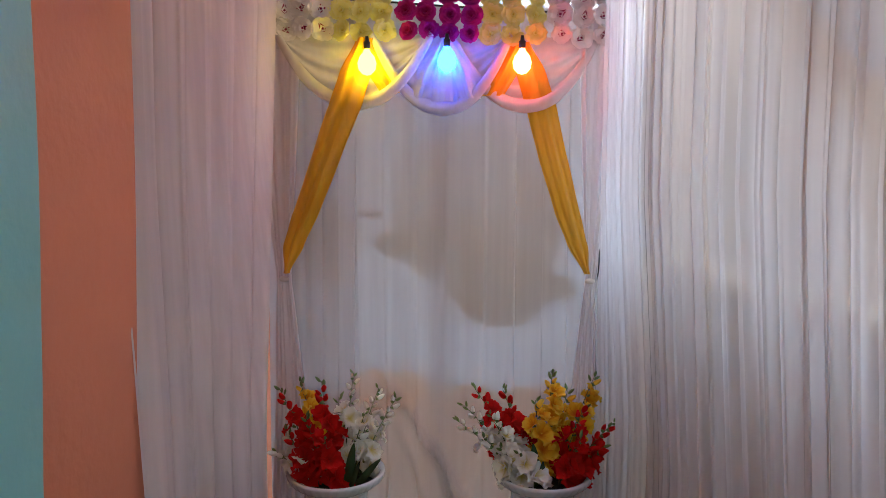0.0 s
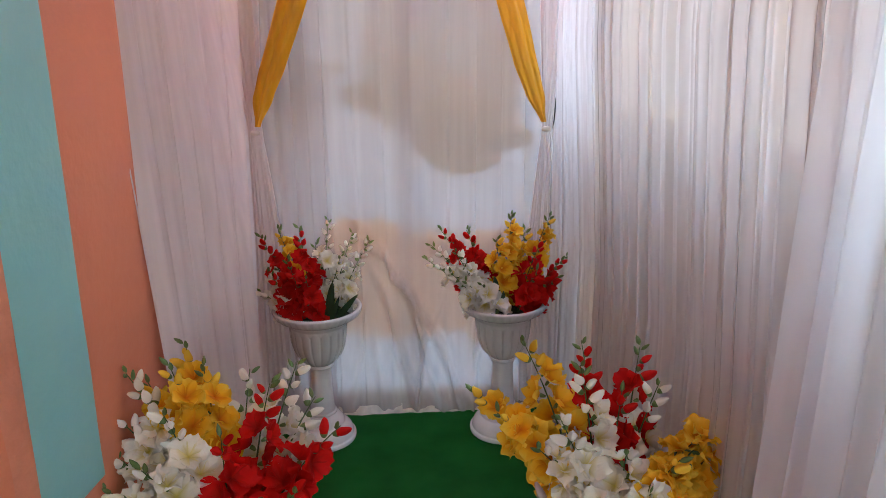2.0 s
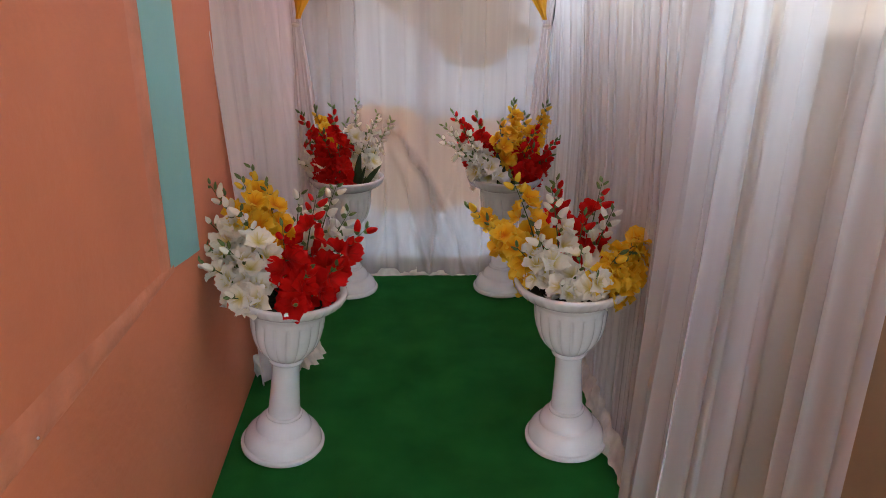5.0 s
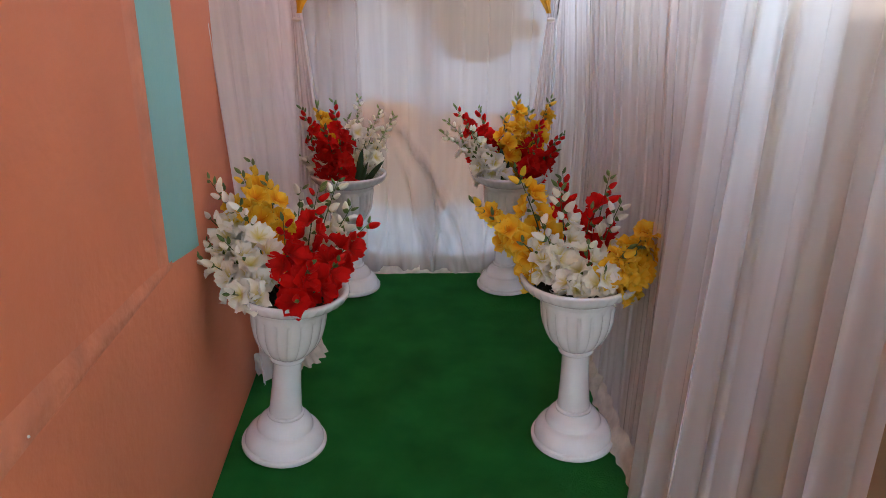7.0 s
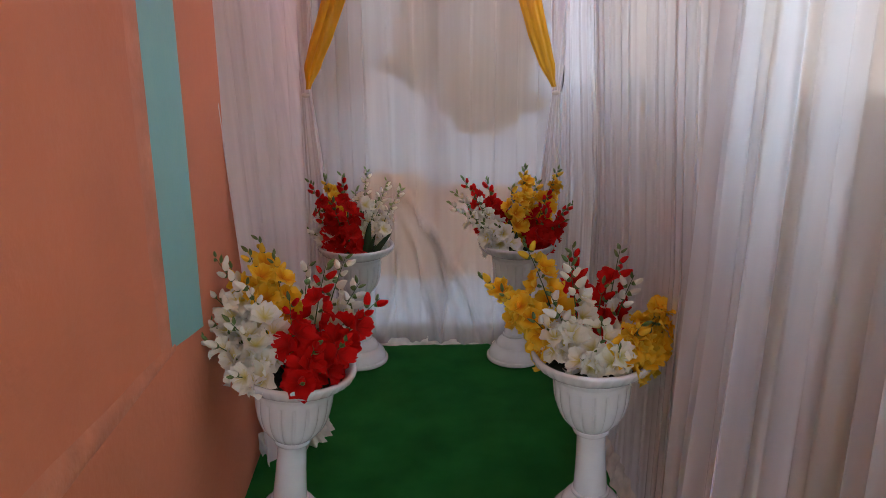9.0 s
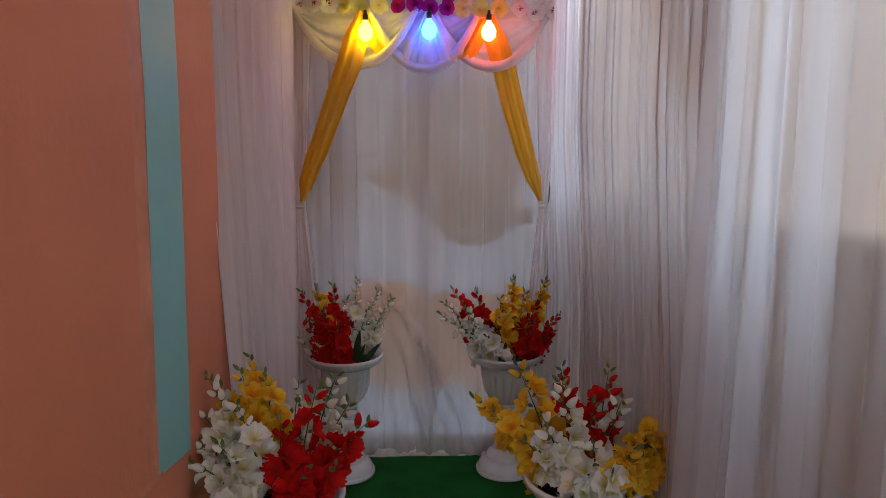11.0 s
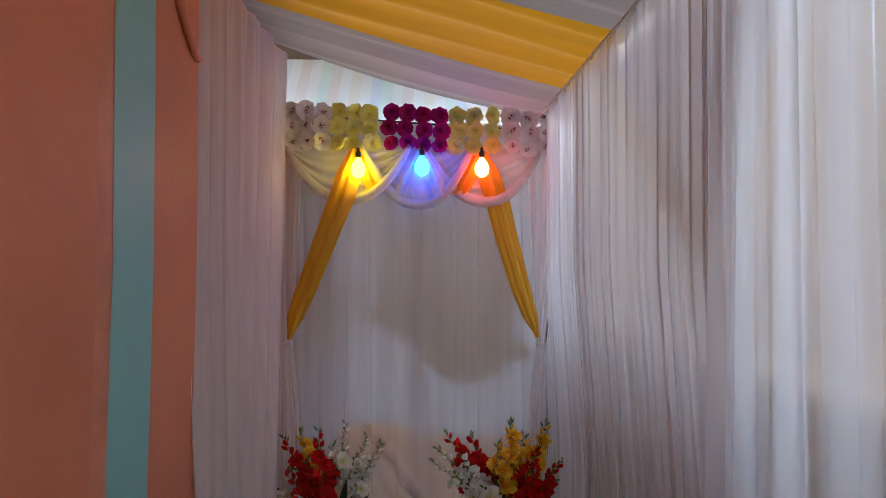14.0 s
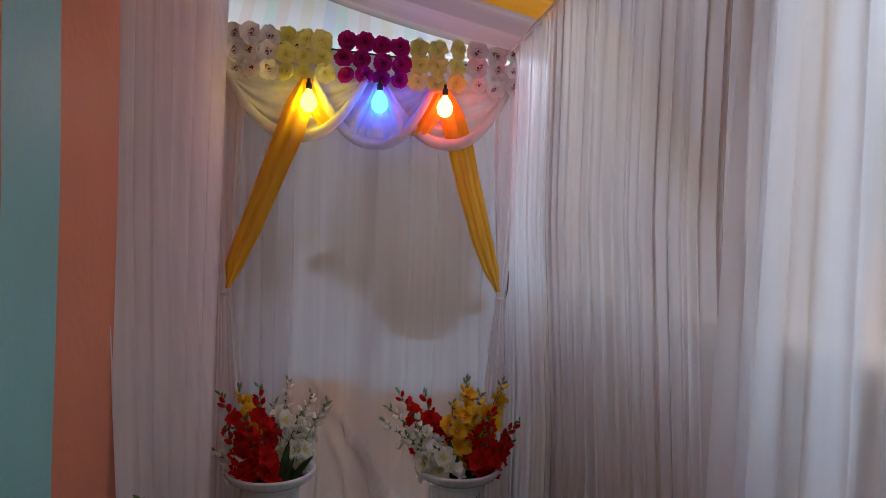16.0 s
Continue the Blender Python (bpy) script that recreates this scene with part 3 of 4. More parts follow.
    # three overlapping swags under a flat valance
    for x0, x1, drop, y in ((-0.640, -0.045, 0.262, 2.668), (-0.275, 0.260, 0.282, 2.680), (0.030, 0.600, 0.268, 2.694)):
        swag = thing("swag", (0, 0, 0), "white net swag with a rolled lower edge", "drape", "swags over the backdrop")
        cx, half = (x0 + x1) / 2, (x1 - x0) / 2

        def curve(a, d, cx=cx, half=half):
            return cx + half * a, 2.285 - d * (1 - abs(a) ** 2.2)

        def cover(u, v, drop=drop, y=y, curve=curve):
            a = 2 * u - 1
            x, z = curve(a * (0.97 + 0.03 * v), drop * v)
            return Vector((x, y + 0.012 * math.sin(v * 24 + 2 * a) * (1 - a * a) * (0.4 + v), z))
        bm = bmesh.new()
        grid(bm, 40, 26, cover)
        part("net", bm, SWAG_CLOTH, swag)
        bm = bmesh.new()

        def roll(u, v, drop=drop, y=y, curve=curve):
            a = 2 * v - 1
            x, z = curve(a, drop)
            t = Vector((1, 0, 0.9 * a)).normalized()
            nrm = Vector((-t.z, 0, t.x))
            w = 2 * math.pi * u
            r = 0.025 * (1.0 - 0.45 * abs(a) ** 3) * (1 + 0.10 * math.sin(3 * w + 9 * v))
            return Vector((x, y - 0.026, z)) + nrm * r * math.sin(w) + Vector((0, 0.7 * r * math.cos(w), 0))
        grid(bm, 16, 50, roll, wrap=True)
        part("rolled_edge", bm, SWAG_CLOTH, swag)
    val = thing("valance", (0, 0, 0), "flat sheer white valance behind the flower strings", "drape")
    bm = bmesh.new()

    def flat(u, v):
        x = -0.66 + 1.30 * u
        top = 2.50 - 0.09 * min(1, u / 0.45) - 0.01 * u
        return Vector((x, 2.715 + 0.006 * math.sin(x * 60 + v), 2.24 + v * (top - 2.24)))
    grid(bm, 120, 6, flat)
    part("net", bm, SWAG_CLOTH, val)
    bm = bmesh.new()
    tube(bm, [(-0.68, 2.70, 2.445), (-0.3, 2.70, 2.425), (0.0, 2.70, 2.405), (0.3, 2.70, 2.39), (0.64, 2.70, 2.37)], 0.004, 6)
    part("rod", bm, DARK, val, "thin dark curtain rod")


# ---- lamps ----
def build_lamps():
    for x, z, y, colour, strength, word in ((-0.290, 2.232, 2.600, (1.0, 0.72, 0.012), 40, "yellow"), (0.012, 2.246, 2.612, (0.012, 0.075, 1.0), 55, "blue"), (0.298, 2.240, 2.612, (1.0, 0.09, 0.03), 34, "red")):
        lamp = thing("hanging_bulb", (x, y, z), f"lit {word} bulb hanging from a dark holder", "lamp", "coloured bulbs of the backdrop")
        part("holder", lathe(bmesh.new(), [(0.002, 0.034), (0.006, 0.033), (0.008, 0.016), (0.013, 0.012), (0.013, -0.010), (0.010, -0.016), (0.002, -0.016)], 16), DARK, lamp)
        part("bulb", lathe(bmesh.new(), [(0.010, -0.014), (0.014, -0.024), (0.028, -0.042), (0.036, -0.066), (0.032, -0.090), (0.018, -0.106), (0.001, -0.112)], 20), glow(f"{word}_bulb", colour, strength), lamp, f"glowing {word} glass bulb")


# ---- flower strings over the backdrop ----
def rosette(colour, seed, flat=False):
    """A full artificial bloom: rings of frilled petals round one middle, facing -y."""
    rnd = random.Random(seed)
    bm = bmesh.new()
    rings = ((9, 0.036, 0.10), (8, 0.033, 0.40), (7, 0.027, 0.75), (5, 0.018, 1.15)) if not flat else ((6, 0.038, 0.10), (5, 0.031, 0.30), (4, 0.012, 0.8))
    for count, length, lift in rings:
        for k in range(count):
            a = 2 * math.pi * (k + rnd.random() * 0.5) / count
            out, side = Vector((math.cos(a), 0, math.sin(a))), Vector((-math.sin(a), 0, math.cos(a)))
            up = lift + rnd.uniform(-0.12, 0.12)
            ln = length * rnd.uniform(0.88, 1.1)

            def place(u, v, out=out, side=side, up=up, ln=ln, k=k):
                s = (u - 0.5) * 2
                w = (0.74 if flat else 0.62) * ln * min(1, 3 * v) * (0.25 + 0.9 * math.sin(min(1.0, 0.12 + v) * math.pi * 0.62))
                frill = 0.10 * ln * v * v * math.sin(u * 13 + k)
                tooth = 1 + (0.05 if round(u * 6) % 2 else -0.03) * v ** 3
                return out * (ln * v * tooth * math.cos(up * v) * (1 - 0.20 * s * s * v)) + side * (s * w) + Vector((0, -1, 0)) * (ln * v * math.sin(up) + frill + 0.15 * ln * s * s * v) if v > 0 else Vector((0, 0, 0))
            grid(bm, 6, 3, place, uvs=True)
    bmesh.ops.remove_doubles(bm, verts=bm.verts, dist=0.0004)
    return mesh_of("bloom", bm, PETALS[colour])


def build_flower_strings():
    rnd = random.Random(4)
    kinds = {c: [rosette(c, 10 * i + j, c != "magenta") for j in range(3)] for i, c in enumerate(("blush", "lemon", "magenta"))}
    words = {"blush": "white artificial blooms with dark pink hearts", "lemon": "pale yellow artificial blooms", "magenta": "deep magenta artificial blooms"}
    columns = [("blush", x) for x in (-0.612, -0.540, -0.468)] + [("lemon", x) for x in (-0.388, -0.312, -0.236)] + [("magenta", x) for x in (-0.143, -0.062, 0.022, 0.100)]
    columns += [("lemon", x) for x in (0.178, 0.262, 0.352)] + [("blush", x) for x in (0.448, 0.535, 0.606)]
    for colour, x in columns:
        top = 2.452 - 0.02 * (x + 0.62) + rnd.uniform(-0.006, 0.006)
        string = thing("flower_string", (x, 2.655, top), f"short string of three {words[colour]}", "flowers", "flower strings over the backdrop")
        bm = bmesh.new()
        tube(bm, [(0, 0.02, 0.02), (0.002, 0.018, -0.06), (0, 0.018, -0.15)], 0.0012, 4)
        part("thread", bm, THREAD, string)
        for row, dz in enumerate((0.0, -0.073, -0.146)):
            b = new("bloom", rnd.choice(kinds[colour]))
            b.parent = string
            s = rnd.uniform(1.06, 1.22) * (0.92 if row == 2 else 1)
            b.matrix_basis = Matrix.LocRotScale((rnd.uniform(-0.008, 0.008), rnd.uniform(-0.008, 0.004), dz + rnd.uniform(-0.005, 0.005)), Euler((rnd.uniform(-0.25, 0.3), rnd.uniform(0, 6.28), rnd.uniform(-0.3, 0.3))), (s, s, s))


# ---- urns ----
def flutes(a, z):
    """Hollow flutes that end in round arches under the rim."""
    top = 0.488 + 0.017 * abs(math.sin(a * 9)) ** 0.6
    k = max(0.0, min(1.0, (top - z) / 0.004)) * max(0.0, min(1.0, (z - 0.335) / 0.03))
    groove = max(0.0, 1 - abs(math.sin(a * 9)) / 0.30)
    return 1 - 0.020 * k + k * (0.034 * abs(math.sin(a * 9)) - 0.055 * groove)


def build_urn():
    urn = thing("pedestal_urn", (0, 0, 0), "white plastic pedestal urn with a fluted bowl on carpet", "urn", "urns along the passage")
    ridged = lambda a, z: 1 + 0.020 * math.sin(a * 36) * (1 if 0.54 < z < 0.572 else 0)
    part("rim", lathe(bmesh.new(), [(0.135, 0.526), (0.146, 0.530), (0.163, 0.539), (0.176, 0.551), (0.184, 0.564), (0.187, 0.572), (0.186, 0.577), (0.180, 0.580), (0.168, 0.575), (0.158, 0.560), (0.144, 0.533)], 120, ridged), PLASTIC, urn, "flared ribbed rim")
    part("bowl", lathe(bmesh.new(), [(0.140, 0.535), (0.131, 0.530), (0.124, 0.526), (0.1225, 0.516), (0.1215, 0.510), (0.1195, 0.507), (0.1192, 0.504), (0.119, 0.501), (0.119, 0.498), (0.119, 0.495), (0.119, 0.492), (0.1188, 0.489), (0.1188, 0.486), (0.1186, 0.480), (0.118, 0.470), (0.116, 0.445), (0.111, 0.420), (0.102, 0.395), (0.089, 0.372), (0.072, 0.352), (0.056, 0.340), (0.050, 0.336)], 180, flutes), PLASTIC, urn, "fluted bowl")
    part("collar", lathe(bmesh.new(), [(0.046, 0.342), (0.056, 0.338), (0.059, 0.331), (0.056, 0.324), (0.046, 0.320)], 40), PLASTIC, urn)
    part("stem", lathe(bmesh.new(), [(0.045, 0.326), (0.0455, 0.28), (0.048, 0.22), (0.052, 0.16), (0.055, 0.124)], 40), PLASTIC, urn)
    foot = [(0.052, 0.150), (0.060, 0.1495), (0.063, 0.147), (0.064, 0.142), (0.063, 0.137), (0.059, 0.135), (0.0595, 0.134), (0.072, 0.128), (0.085, 0.117), (0.093, 0.104), (0.097, 0.092), (0.0975, 0.086), (0.098, 0.084), (0.106, 0.082), (0.118, 0.073), (0.129, 0.058), (0.135, 0.042), (0.137, 0.030), (0.137, 0.026), (0.138, 0.025), (0.146, 0.024), (0.1475, 0.022), (0.148, 0.012), (0.147, 0.005), (0.145, 0.004), (0.02, 0.004)]
    part("base", lathe(bmesh.new(), [(0.965 * r, 0.86 * z) for r, z in foot], 64), PLASTIC, urn, "round stepped foot")
    part("flower_foam", lathe(bmesh.new(), [(0.145, 0.538), (0.10, 0.546), (0.05, 0.550), (0.001, 0.551)], 24), FOAM, urn, "dark flower foam")
    return urn


# ---- gladiolus spikes ----
def floret_mesh(colour, seed, apart=False):
    """An open floret of six frilled petals on a green calyx, opening along +z."""
    rnd = random.Random(seed)
    bm = bmesh.new()
    loose = []
    count = rnd.choice((5, 6, 6))
    for k in range(count):
        a = 2 * math.pi * k / count + rnd.uniform(-0.2, 0.2)
        out, side = Vector((math.cos(a), math.sin(a), 0)), Vector((-math.sin(a), math.cos(a), 0))
        ln = rnd.uniform(0.041, 0.056)
        spread = rnd.uniform(0.95, 1.70)
        wide = rnd.uniform(0.42, 0.56)

        def place(u, v, out=out, side=side, ln=ln, spread=spread, wide=wide, k=k):
            if v == 0:
                return Vector((0, 0, 0.013))
            s = (u - 0.5) * 2
            w = ln * wide * math.sin(math.pi * (0.08 + 0.74 * v ** 0.75)) ** 0.9
            bend = spread * v
            rr = ln * (math.sin(bend) * 0.85)
            h = ln * (0.24 + 0.80 * v * math.cos(0.75 * bend))
            tip = 0.16 * ln * (1 - abs(s)) ** 2 * v ** 3
            frill = 0.11 * ln * v * v * math.sin(u * 10 + k * 2.1 + seed)
            return out * (0.003 + rr + tip - 0.10 * ln * s * s * v) + side * (s * w) + Vector((0, 0, h + frill + 0.20 * ln * s * s))
        grid(bm, 6, 5, place, uvs=True)
        if apart:
            loose.append(mesh_of("petal", bm, PETALS[colour]))
            bm = bmesh.new()
    lathe_part = [(0.003, -0.004), (0.0055, 0.004), (0.006, 0.011), (0.0, 0.013)]
    start = len(bm.faces)
    lathe(bm, lathe_part, 6)
    bm.faces.ensure_lookup_table()
    for f in bm.faces[start:]:
        f.material_index = 1
    bmesh.ops.remove_doubles(bm, verts=bm.verts, dist=0.0003)
    made = mesh_of("floret", bm, [PETALS[colour], CALYX])
    return (made, loose) if apart else made


def bud_mesh(colour, seed):
    rnd = random.Random(seed)
    bm = bmesh.new()
    prof = [(0.0, -0.003), (0.004, 0.0), (0.0075, 0.008), (0.0098, 0.016), (0.0095, 0.024), (0.0074, 0.032), (0.0050, 0.039), (0.0026, 0.043), (0.0004, 0.045)]
    layer = bm.loops.layers.uv.verify()
    lathe(bm, prof, 12, lambda a, z: 1 + (0.12 + 14 * max(0, z - 0.018)) * math.sin(3 * a + 40 * z))
    for f in bm.faces:
        for lp in f.loops:
            lp[layer].uv = (0.5, 0.5 + 12 * lp.vert.co.z)
    start = len(bm.faces)
    lathe(bm, [(0.0, -0.003), (0.0050, 0.0), (0.0082, 0.006), (0.0092, 0.010)], 12, lambda a, z: 1 + 0.05 * math.sin(3 * a))
    bm.faces.ensure_lookup_table()
    for f in bm.faces[start:]:
        f.material_index = 1
    bmesh.ops.remove_doubles(bm, verts=bm.verts, dist=0.0002)
    return mesh_of("bud", bm, [PETALS[colour], CALYX])


def tip_mesh():
    bm = bmesh.new()
    lathe(bm, [(0.001, -0.003), (0.0045, 0.003), (0.005, 0.010), (0.003, 0.018), (0.0005, 0.023)], 6)
    return mesh_of("green_bud", bm, CALYX)


FLORETS = {c: [floret_mesh(c, 100 + 7 * i + k) for k in range(6)] for i, c in enumerate(("white", "red", "yellow"))}
OPEN_FLORETS = {c: [floret_mesh(c, 100 + 7 * i + k, True) for k in range(6)] for i, c in enumerate(("white", "red", "yellow"))}
BUDS = {c: [bud_mesh(c, 50 + 3 * i + k) for k in range(2)] for i, c in enumerate(("white", "red", "yellow"))}
GREEN_BUD = tip_mesh()


def gladiolus(colour, base, tip, rnd, group, big=1.0, where="a white urn", apart=False, open_to=0.70):
    spike = thing("gladiolus", base, f"{colour} artificial gladiolus spike standing in {where}", "flower", group)
    end = Vector(tip) - Vector(base)
    length = end.length
    sideways = Vector((end.x, end.y, 0))
    bow = -0.10 * sideways + Vector((0, 0, 0.05 * length))

    def at(s):
        return end * s + bow * (4 * s * (1 - s)) * 0.6
    bm = bmesh.new()
    n = 10
    tube(bm, [at(k / n) for k in range(n + 1)], [0.0034 * (1 - 0.7 * k / n) for k in range(n + 1)], 6)
    part("stem", bm, STEM, spike)
    axis = end.normalized()
    face = Vector((0.15 * (1 if end.x > 0 else -1) + 0.6 * end.x / length, -1.0, 0.25))
    s, turn = 0.10 + rnd.uniform(0, 0.05), 0
    while s < 0.99:
        a = (0.9 if turn % 2 else -0.9) + rnd.uniform(-0.7, 0.7) if turn % 4 else rnd.uniform(1.6, 4.6)
        turn += 1
        d = (Matrix.Rotation(a, 3, axis) @ face).normalized()
        d = (d + axis * (-0.05 + 1.1 * s)).normalized()
        rot = d.to_track_quat("Z", "Y") @ Euler((0, 0, rnd.uniform(0, 6.28))).to_quaternion()
        if s < open_to:
            petals = []
            mesh, k, name = rnd.choice(FLORETS[colour]), big * (1.34 - 0.66 * s) * rnd.uniform(0.85, 1.12), "floret"
            gap = 0.030
        elif s < 0.90:
            mesh, k, name = rnd.choice(BUDS[colour]), big * (1.62 - 0.80 * s) * rnd.uniform(0.75, 1.2), "bud"
            gap = 0.019
        else:
            mesh, k, name = GREEN_BUD, big * rnd.uniform(0.95, 1.35), "green_bud"
            gap = 0.013
        if name == "floret" and apart:
            mesh, petals = rnd.choice(OPEN_FLORETS[colour])
        ob = new(name, mesh)
        ob.parent = spike
        if name == "floret":
            for petal in petals:
                new("petal", petal).parent = ob
        ob.matrix_basis = Matrix.LocRotScale(at(s) + d * 0.010, rot, (k, k, k))
        s += gap / length * rnd.uniform(0.8, 1.2)
    return spike


def blade(base, tip, width, group):
    leaf = thing("sword_leaf", base, "dark green artificial sword-shaped leaf in a white urn", "leaf", group)
    end = Vector(tip) - Vector(base)
    side = end.cross(Vector((0, 1, 0.1))).normalized()

    def place(u, v):
        w = width * math.sin(math.pi * (0.15 + 0.85 * v)) ** 0.7 if v < 0.98 else 0.0005
        a = 2 * u - 1
        return end * v + Vector((0, 0, 0.12 * end.length * 4 * v * (1 - v) * 0.4)) + side * (a * w) + Vector((0, -0.25 * w * (1 - abs(a)), 0))
    bm = grid(bmesh.new(), 4, 12, place)
    part("blade", bm, BLADE, leaf)


LAYOUT = [
    ("near_left", (-0.463, -0.525, 1.2), [
        ("white", -0.297, -0.02, 0.792),
        ("white", -0.216, 0.03, 0.933),
        ("yellow", -0.105, 0.12, 0.972),
        ("yellow", -0.190, 0.08, 0.887),
        ("white", 0.159, 0.12, 0.906),
        ("white", 0.033, 0.16, 0.873),
        ("red", 0.116, -0.02, 0.916),
        ("red", 0.271, -0.04, 0.819),
        ("white", -0.098, -0.1, 0.894),
        ("red", 0.025, -0.12, 0.852),
        ("white", -0.145, -0.12, 0.783),
        ("red", 0.184, -0.14, 0.735),
        ("yellow", -0.050, 0.06, 0.930),
        ("yellow", -0.113, 0.02, 0.953),
        ("white", -0.262, 0.0, 0.863),
        ("white", -0.239, -0.09, 0.727),
        ("red", 0.103, -0.17, 0.739),
        ("white", 0.199, 0.1, 0.823),
        ("red", 0.060, -0.21, 0.640),
        ("white", -0.130, -0.19, 0.655),
    ]),
    ("near_right", (0.452, 0.472, 1.2), [
        ("yellow", -0.353, 0.02, 0.868),
        ("yellow", -0.203, 0.1, 0.947),
        ("red", -0.046, 0.14, 0.925),
        ("red", 0.101, 0.12, 0.915),
        ("white", -0.089, -0.02, 0.931),
        ("white", -0.150, -0.08, 0.834),
        ("white", 0.129, 0.05, 0.849),
        ("yellow", 0.262, -0.12, 0.868),
        ("yellow", 0.205, -0.13, 0.838),
        ("white", -0.009, -0.12, 0.776),
        ("white", -0.193, -0.05, 0.750),
        ("yellow", 0.245, -0.13, 0.800),
        ("yellow", 0.096, -0.16, 0.773),
        ("yellow", -0.285, -0.02, 0.823),
        ("red", 0.037, 0.06, 0.823),
        ("white", -0.070, -0.13, 0.670),
        ("white", 0.040, -0.14, 0.690),
        ("yellow", 0.130, -0.14, 0.740),
        ("yellow", 0.175, -0.10, 0.800),
        ("yellow", 0.285, -0.08, 0.835),
    ]),
    ("far_left", (-0.405, -0.41, 2.5), [
        ("red", -0.053, 0.0, 0.969),
        ("red", -0.208, -0.02, 0.945),
        ("yellow", -0.152, 0.08, 0.945),
        ("white", 0.062, 0.06, 0.987),
        ("white", 0.160, 0.05, 0.928),
        ("white", 0.232, 0.03, 0.899),
        ("white", -0.000, 0.08, 0.881),
        ("white", -0.217, -0.06, 0.715),
        ("white", -0.185, -0.04, 0.790),
        ("red", -0.094, -0.1, 0.861),
        ("red", -0.021, -0.12, 0.792),
        ("red", -0.161, -0.08, 0.784),
        ("white", 0.109, 0.02, 0.837),
    ]),
    ("far_right", (0.385, 0.385, 2.5), [
        ("white", -0.341, -0.02, 0.831),
        ("white", -0.307, 0.02, 0.873),
        ("white", -0.236, -0.08, 0.783),
        ("red", -0.270, 0.06, 0.938),
        ("red", -0.150, 0.08, 0.918),
        ("yellow", 0.041, 0.06, 0.993),
        ("yellow", 0.208, 0.08, 0.968),
        ("yellow", -0.032, 0.0, 0.896),
        ("red", 0.151, -0.02, 0.880),
        ("red", 0.261, -0.02, 0.817),
        ("red", 0.124, -0.1, 0.787),
        ("white", -0.174, -0.1, 0.751),
        ("white", -0.215, -0.04, 0.865),
        ("white", -0.105, -0.12, 0.735),
        ("white", -0.165, -0.02, 0.810),
        ("yellow", 0.104, 0.08, 0.910),
        ("red", 0.217, -0.06, 0.741),
    ]),
]


def build_flowers():
    first = None
    for name, (cx, foot, cy), spikes in LAYOUT:
        where = Matrix.Translation((foot, cy, 0.006)) @ Matrix.Rotation(math.atan2(cx - foot, 0.57), 4, "Y") @ Matrix.Diagonal((1, 1, 1.035, 1))
        if first is None:
            first = build_urn()
            first.matrix_basis = where
        else:
            copy_thing(first, where)
        rnd = random.Random(name)
        group = "flowers in the urn " + ("nearer the entrance" if "near" in name else "by the backdrop")
        for k, (colour, dx, dy, z) in enumerate(spikes):
            if "near" in name:  # these bunches lean back a little
                back = 0.09 * max(0.0, min(1.0, (z - 0.70) / 0.2))
                dx, dy, z = dx + 0.5 * back * (cx + dx), dy + back, z - 0.27 * back
            base = (cx + max(-0.075, min(0.075, dx * 0.35)) , cy + max(-0.07, min(0.07, dy * 0.6)), 0.560)
            gladiolus(colour, base, (cx + dx, cy + dy, z), rnd, group, big=0.84 if colour == "white" and "far" in name and z > 0.82 else 1.0, apart="near" in name, open_to={"white": 0.72 if z < 0.78 else 0.60, "yellow": 0.78, "red": 0.68}[colour])
    for base, tip, w, g in (((-0.36, 2.44, 0.55), (-0.325, 2.42, 0.76), 0.017, 0), ((-0.34, 2.44, 0.55), (-0.225, 2.42, 0.70), 0.014, 0), ((-0.35, 2.42, 0.55), (-0.30, 2.40, 0.70), 0.010, 0),
                            ((0.36, 2.44, 0.55), (0.335, 2.42, 0.76), 0.019, 1), ((0.37, 2.44, 0.55), (0.37, 2.40, 0.70), 0.014, 1)):
        blade(base, tip, w, "flowers in the urn by the backdrop")


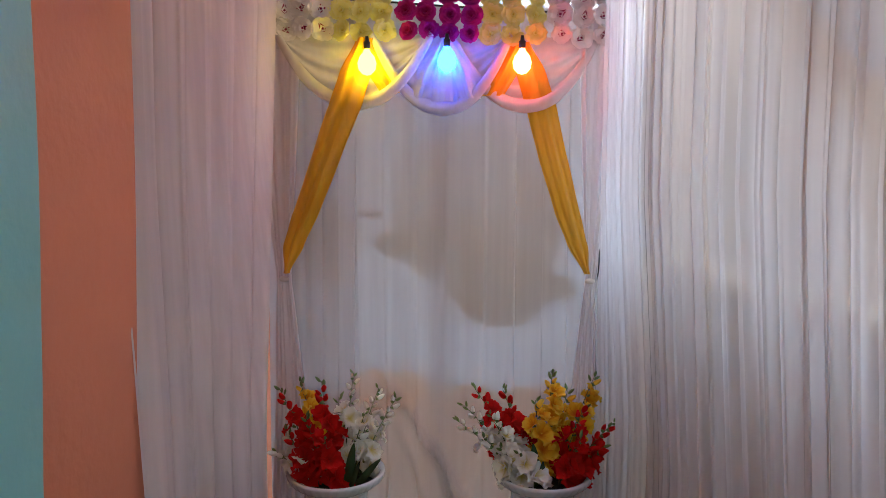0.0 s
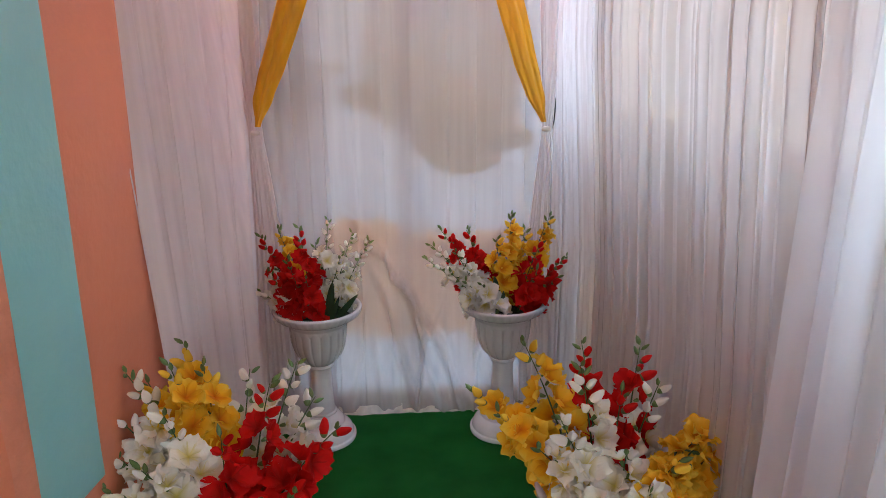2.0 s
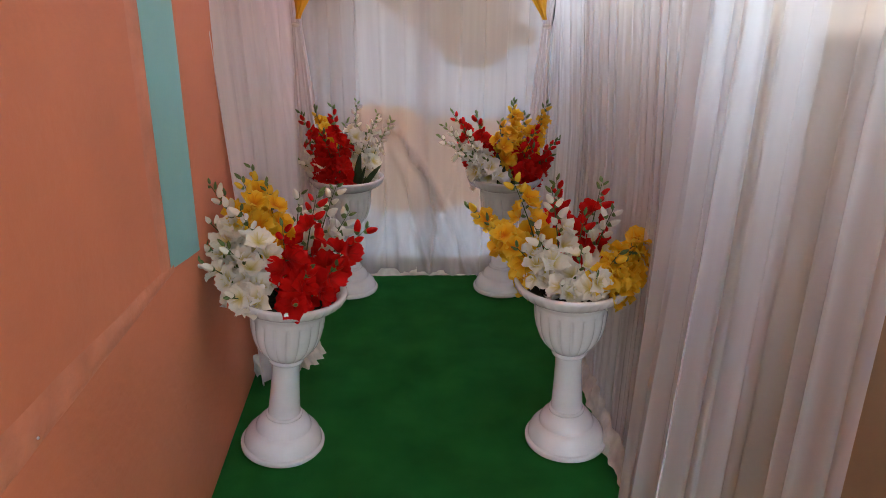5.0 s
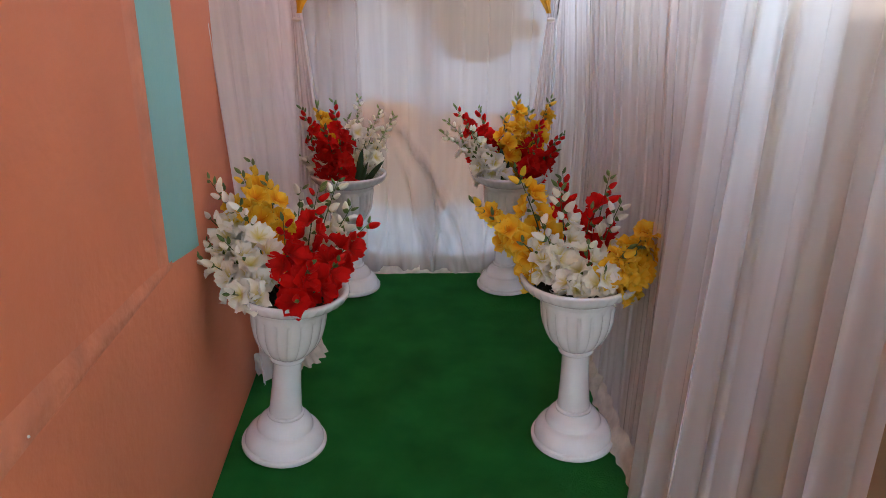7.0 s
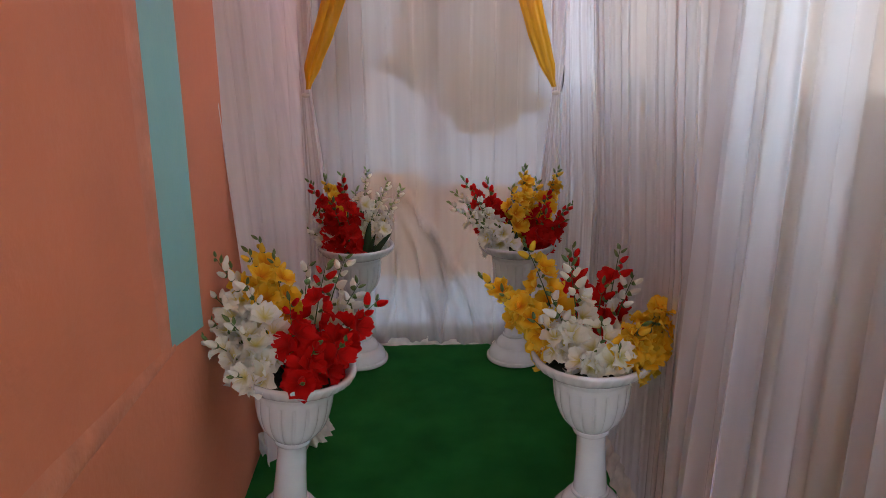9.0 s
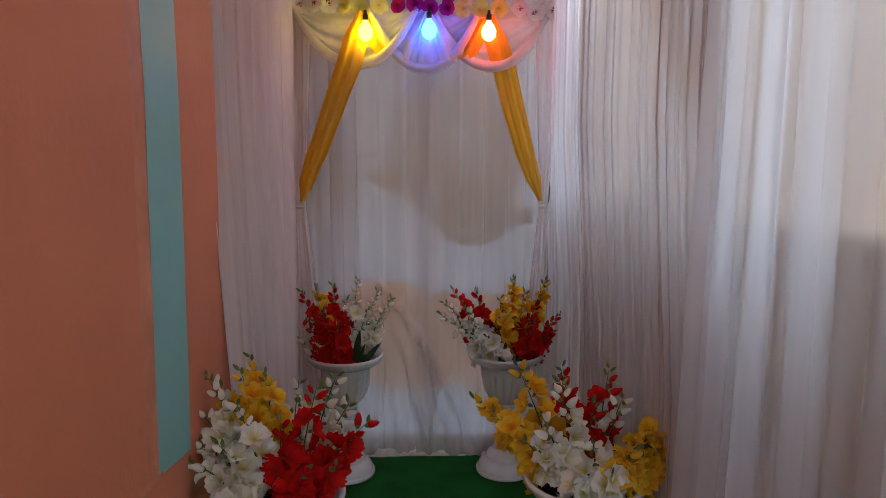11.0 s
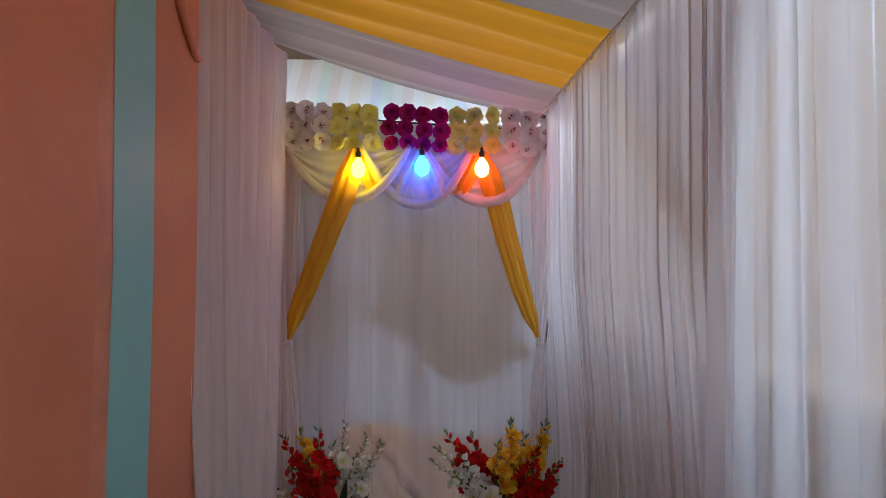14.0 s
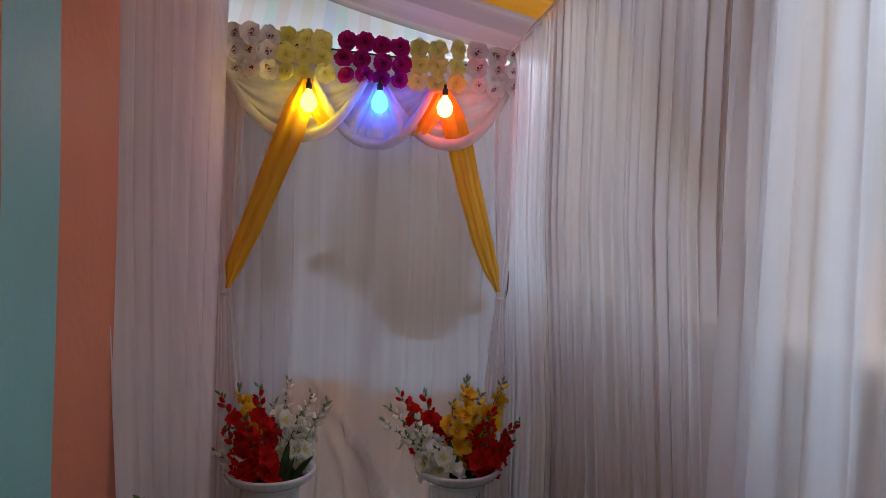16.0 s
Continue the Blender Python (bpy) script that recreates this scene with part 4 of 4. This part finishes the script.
# ---- outside, seen through the gap above the backdrop and the net; light blockers added ----
def build_outside():
    bm = bmesh.new()
    canopy = thing("outer_canopy", (0, 0, 0), "pale striped cloth canopy in daylight behind the backdrop", "canopy")
    tints = [cloth(f"canopy_stripe_{w}", c, 0.30, 0.04, 0.08, (3, 3, 3)) for w, c in (("white", (0.68, 0.66, 0.64)), ("rose", (0.66, 0.57, 0.54)), ("green", (0.57, 0.65, 0.59)), ("blue", (0.57, 0.60, 0.66)), ("sand", (0.67, 0.62, 0.53)))]
    order = [0, 3, 0, 1, 0, 2, 1, 0, 4, 0, 3, 2, 0, 1, 0, 4, 0, 2, 3, 0, 1, 0, 4, 2, 0, 1, 3, 0]
    for k, c in enumerate(order):
        bm = bmesh.new()
        x0 = -0.98 + k * 0.066

        def strip(u, v, x0=x0):
            x = x0 + 0.066 * u
            return Vector((x + 0.05 * v, 3.22 + 0.55 * v, 2.42 + 0.62 * v - 0.05 * math.sin(math.pi * v)))
        grid(bm, 2, 8, strip)
        part("stripe", bm, tints[c], canopy)
    for x in (-0.9, 0.8):
        bm = bmesh.new()
        tube(bm, [(x, 3.24, -0.12), (x, 3.24, 2.45)], 0.02, 10)
        part("post", bm, BARK, canopy)
    # added roof that keeps sun and high sky off the canopy
    eave = thing("eave", (0, 0, 0), "low sheet-metal roof added to shade the canopy outside", "roof", kind="structure")
    bm = bmesh.new()
    grid(bm, 120, 2, lambda u, v: Vector((-1.6 + 3.2 * u, 2.95 + 2.2 * v, 3.22 - 0.1 * v + 0.012 * math.sin(u * 270))))
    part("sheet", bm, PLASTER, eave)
    for x in (-1.5, 1.5):
        bm = bmesh.new()
        tube(bm, [(x, 4.9, -0.12), (x, 4.9, 3.13)], 0.035, 10)
        part("post", bm, BARK, eave)
    wall = thing("garden_wall", (0, 0, 0), "pale pink plastered garden wall outside the opening", "wall", kind="structure")
    for name, b in (("panel", (4.2, -3.0, -0.12, 4.4, 5.2, 1.36)), ("panel", (4.2, 5.2, -0.12, 4.4, 18.0, 1.22)), ("coping", (4.15, -3.0, 1.364, 4.45, 5.2, 1.43))):
        bm = bmesh.new()
        box(bm, *b, 0.01)
        part(name, bm, PINK_WALL, wall, smooth=False)
    # added house, sized to cover the sky and set the brightness behind the net
    house = thing("neighbour_house", (6.4, 4.0, -0.12), "pale grey house block added to cover the sky beyond the garden wall", "house")
    bm = bmesh.new()
    box(bm, 0, -9.0, 0, 4.0, 32.0, 10.5)
    part("wall", bm, HOUSE_WALL, house, smooth=False)
    bm = bmesh.new()
    grid(bm, 800, 4, lambda u, v: Vector((-0.2 + 4.4 * v, -9.3 + 41.6 * u, 10.45 + 1.5 * v + 0.03 * math.sin(u * 1240))))
    part("roof", bm, CONCRETE, house, "corrugated grey roof sheet")
    # added dark block that dims the daylight behind the far part of the net
    shed = thing("shed", (2.3, 4.3, -0.12), "tall dark grey shed added to dim the window's far part", "shed")
    bm = bmesh.new()
    box(bm, 0, 0, 0, 2.0, 8.0, 4.9, 0.02)
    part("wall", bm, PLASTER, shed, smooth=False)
    bm = bmesh.new()
    grid(bm, 260, 3, lambda u, v: Vector((-0.25 + 2.5 * v, -0.15 + 8.3 * u, 4.92 + 0.3 * v + 0.02 * math.sin(u * 520))))
    part("roof", bm, CONCRETE, shed, "corrugated grey roof sheet")
    tree = thing("tree", (-1.9, 7.8, -0.12), "leafy green tree standing outside behind the canopy", "tree")
    bm = bmesh.new()
    tube(bm, [(0, 0, 0), (0.05, 0.02, 1.4), (-0.05, 0.05, 2.6), (0.1, 0, 3.6)], [0.13, 0.10, 0.07, 0.03], 10)
    part("trunk", bm, BARK, tree)
    bm = bmesh.new()
    rnd = random.Random(8)
    for k in range(1800):
        d = Vector((rnd.gauss(0, 0.75), rnd.gauss(0, 0.7), rnd.gauss(0, 0.6)))
        c = Vector((0, 0, 3.6)) + d
        a, b = Vector((rnd.gauss(0, 1), rnd.gauss(0, 1), rnd.gauss(0, 1))).normalized(), Vector((rnd.gauss(0, 1), rnd.gauss(0, 1), rnd.gauss(0, 1))).normalized()
        s = rnd.uniform(0.05, 0.10)
        bm.faces.new([bm.verts.new(c + v) for v in (a * s, b * s * 0.4, -a * s, -b * s * 0.4)])
    part("crown", bm, LEAF, tree)
    copy_thing(tree, Matrix.Translation((5.2, 7.4, -0.12)) @ Matrix.Rotation(1.1, 4, "Z"))


build_setting()
build_curtains()
build_lamps()
build_flower_strings()
build_flowers()
build_outside()
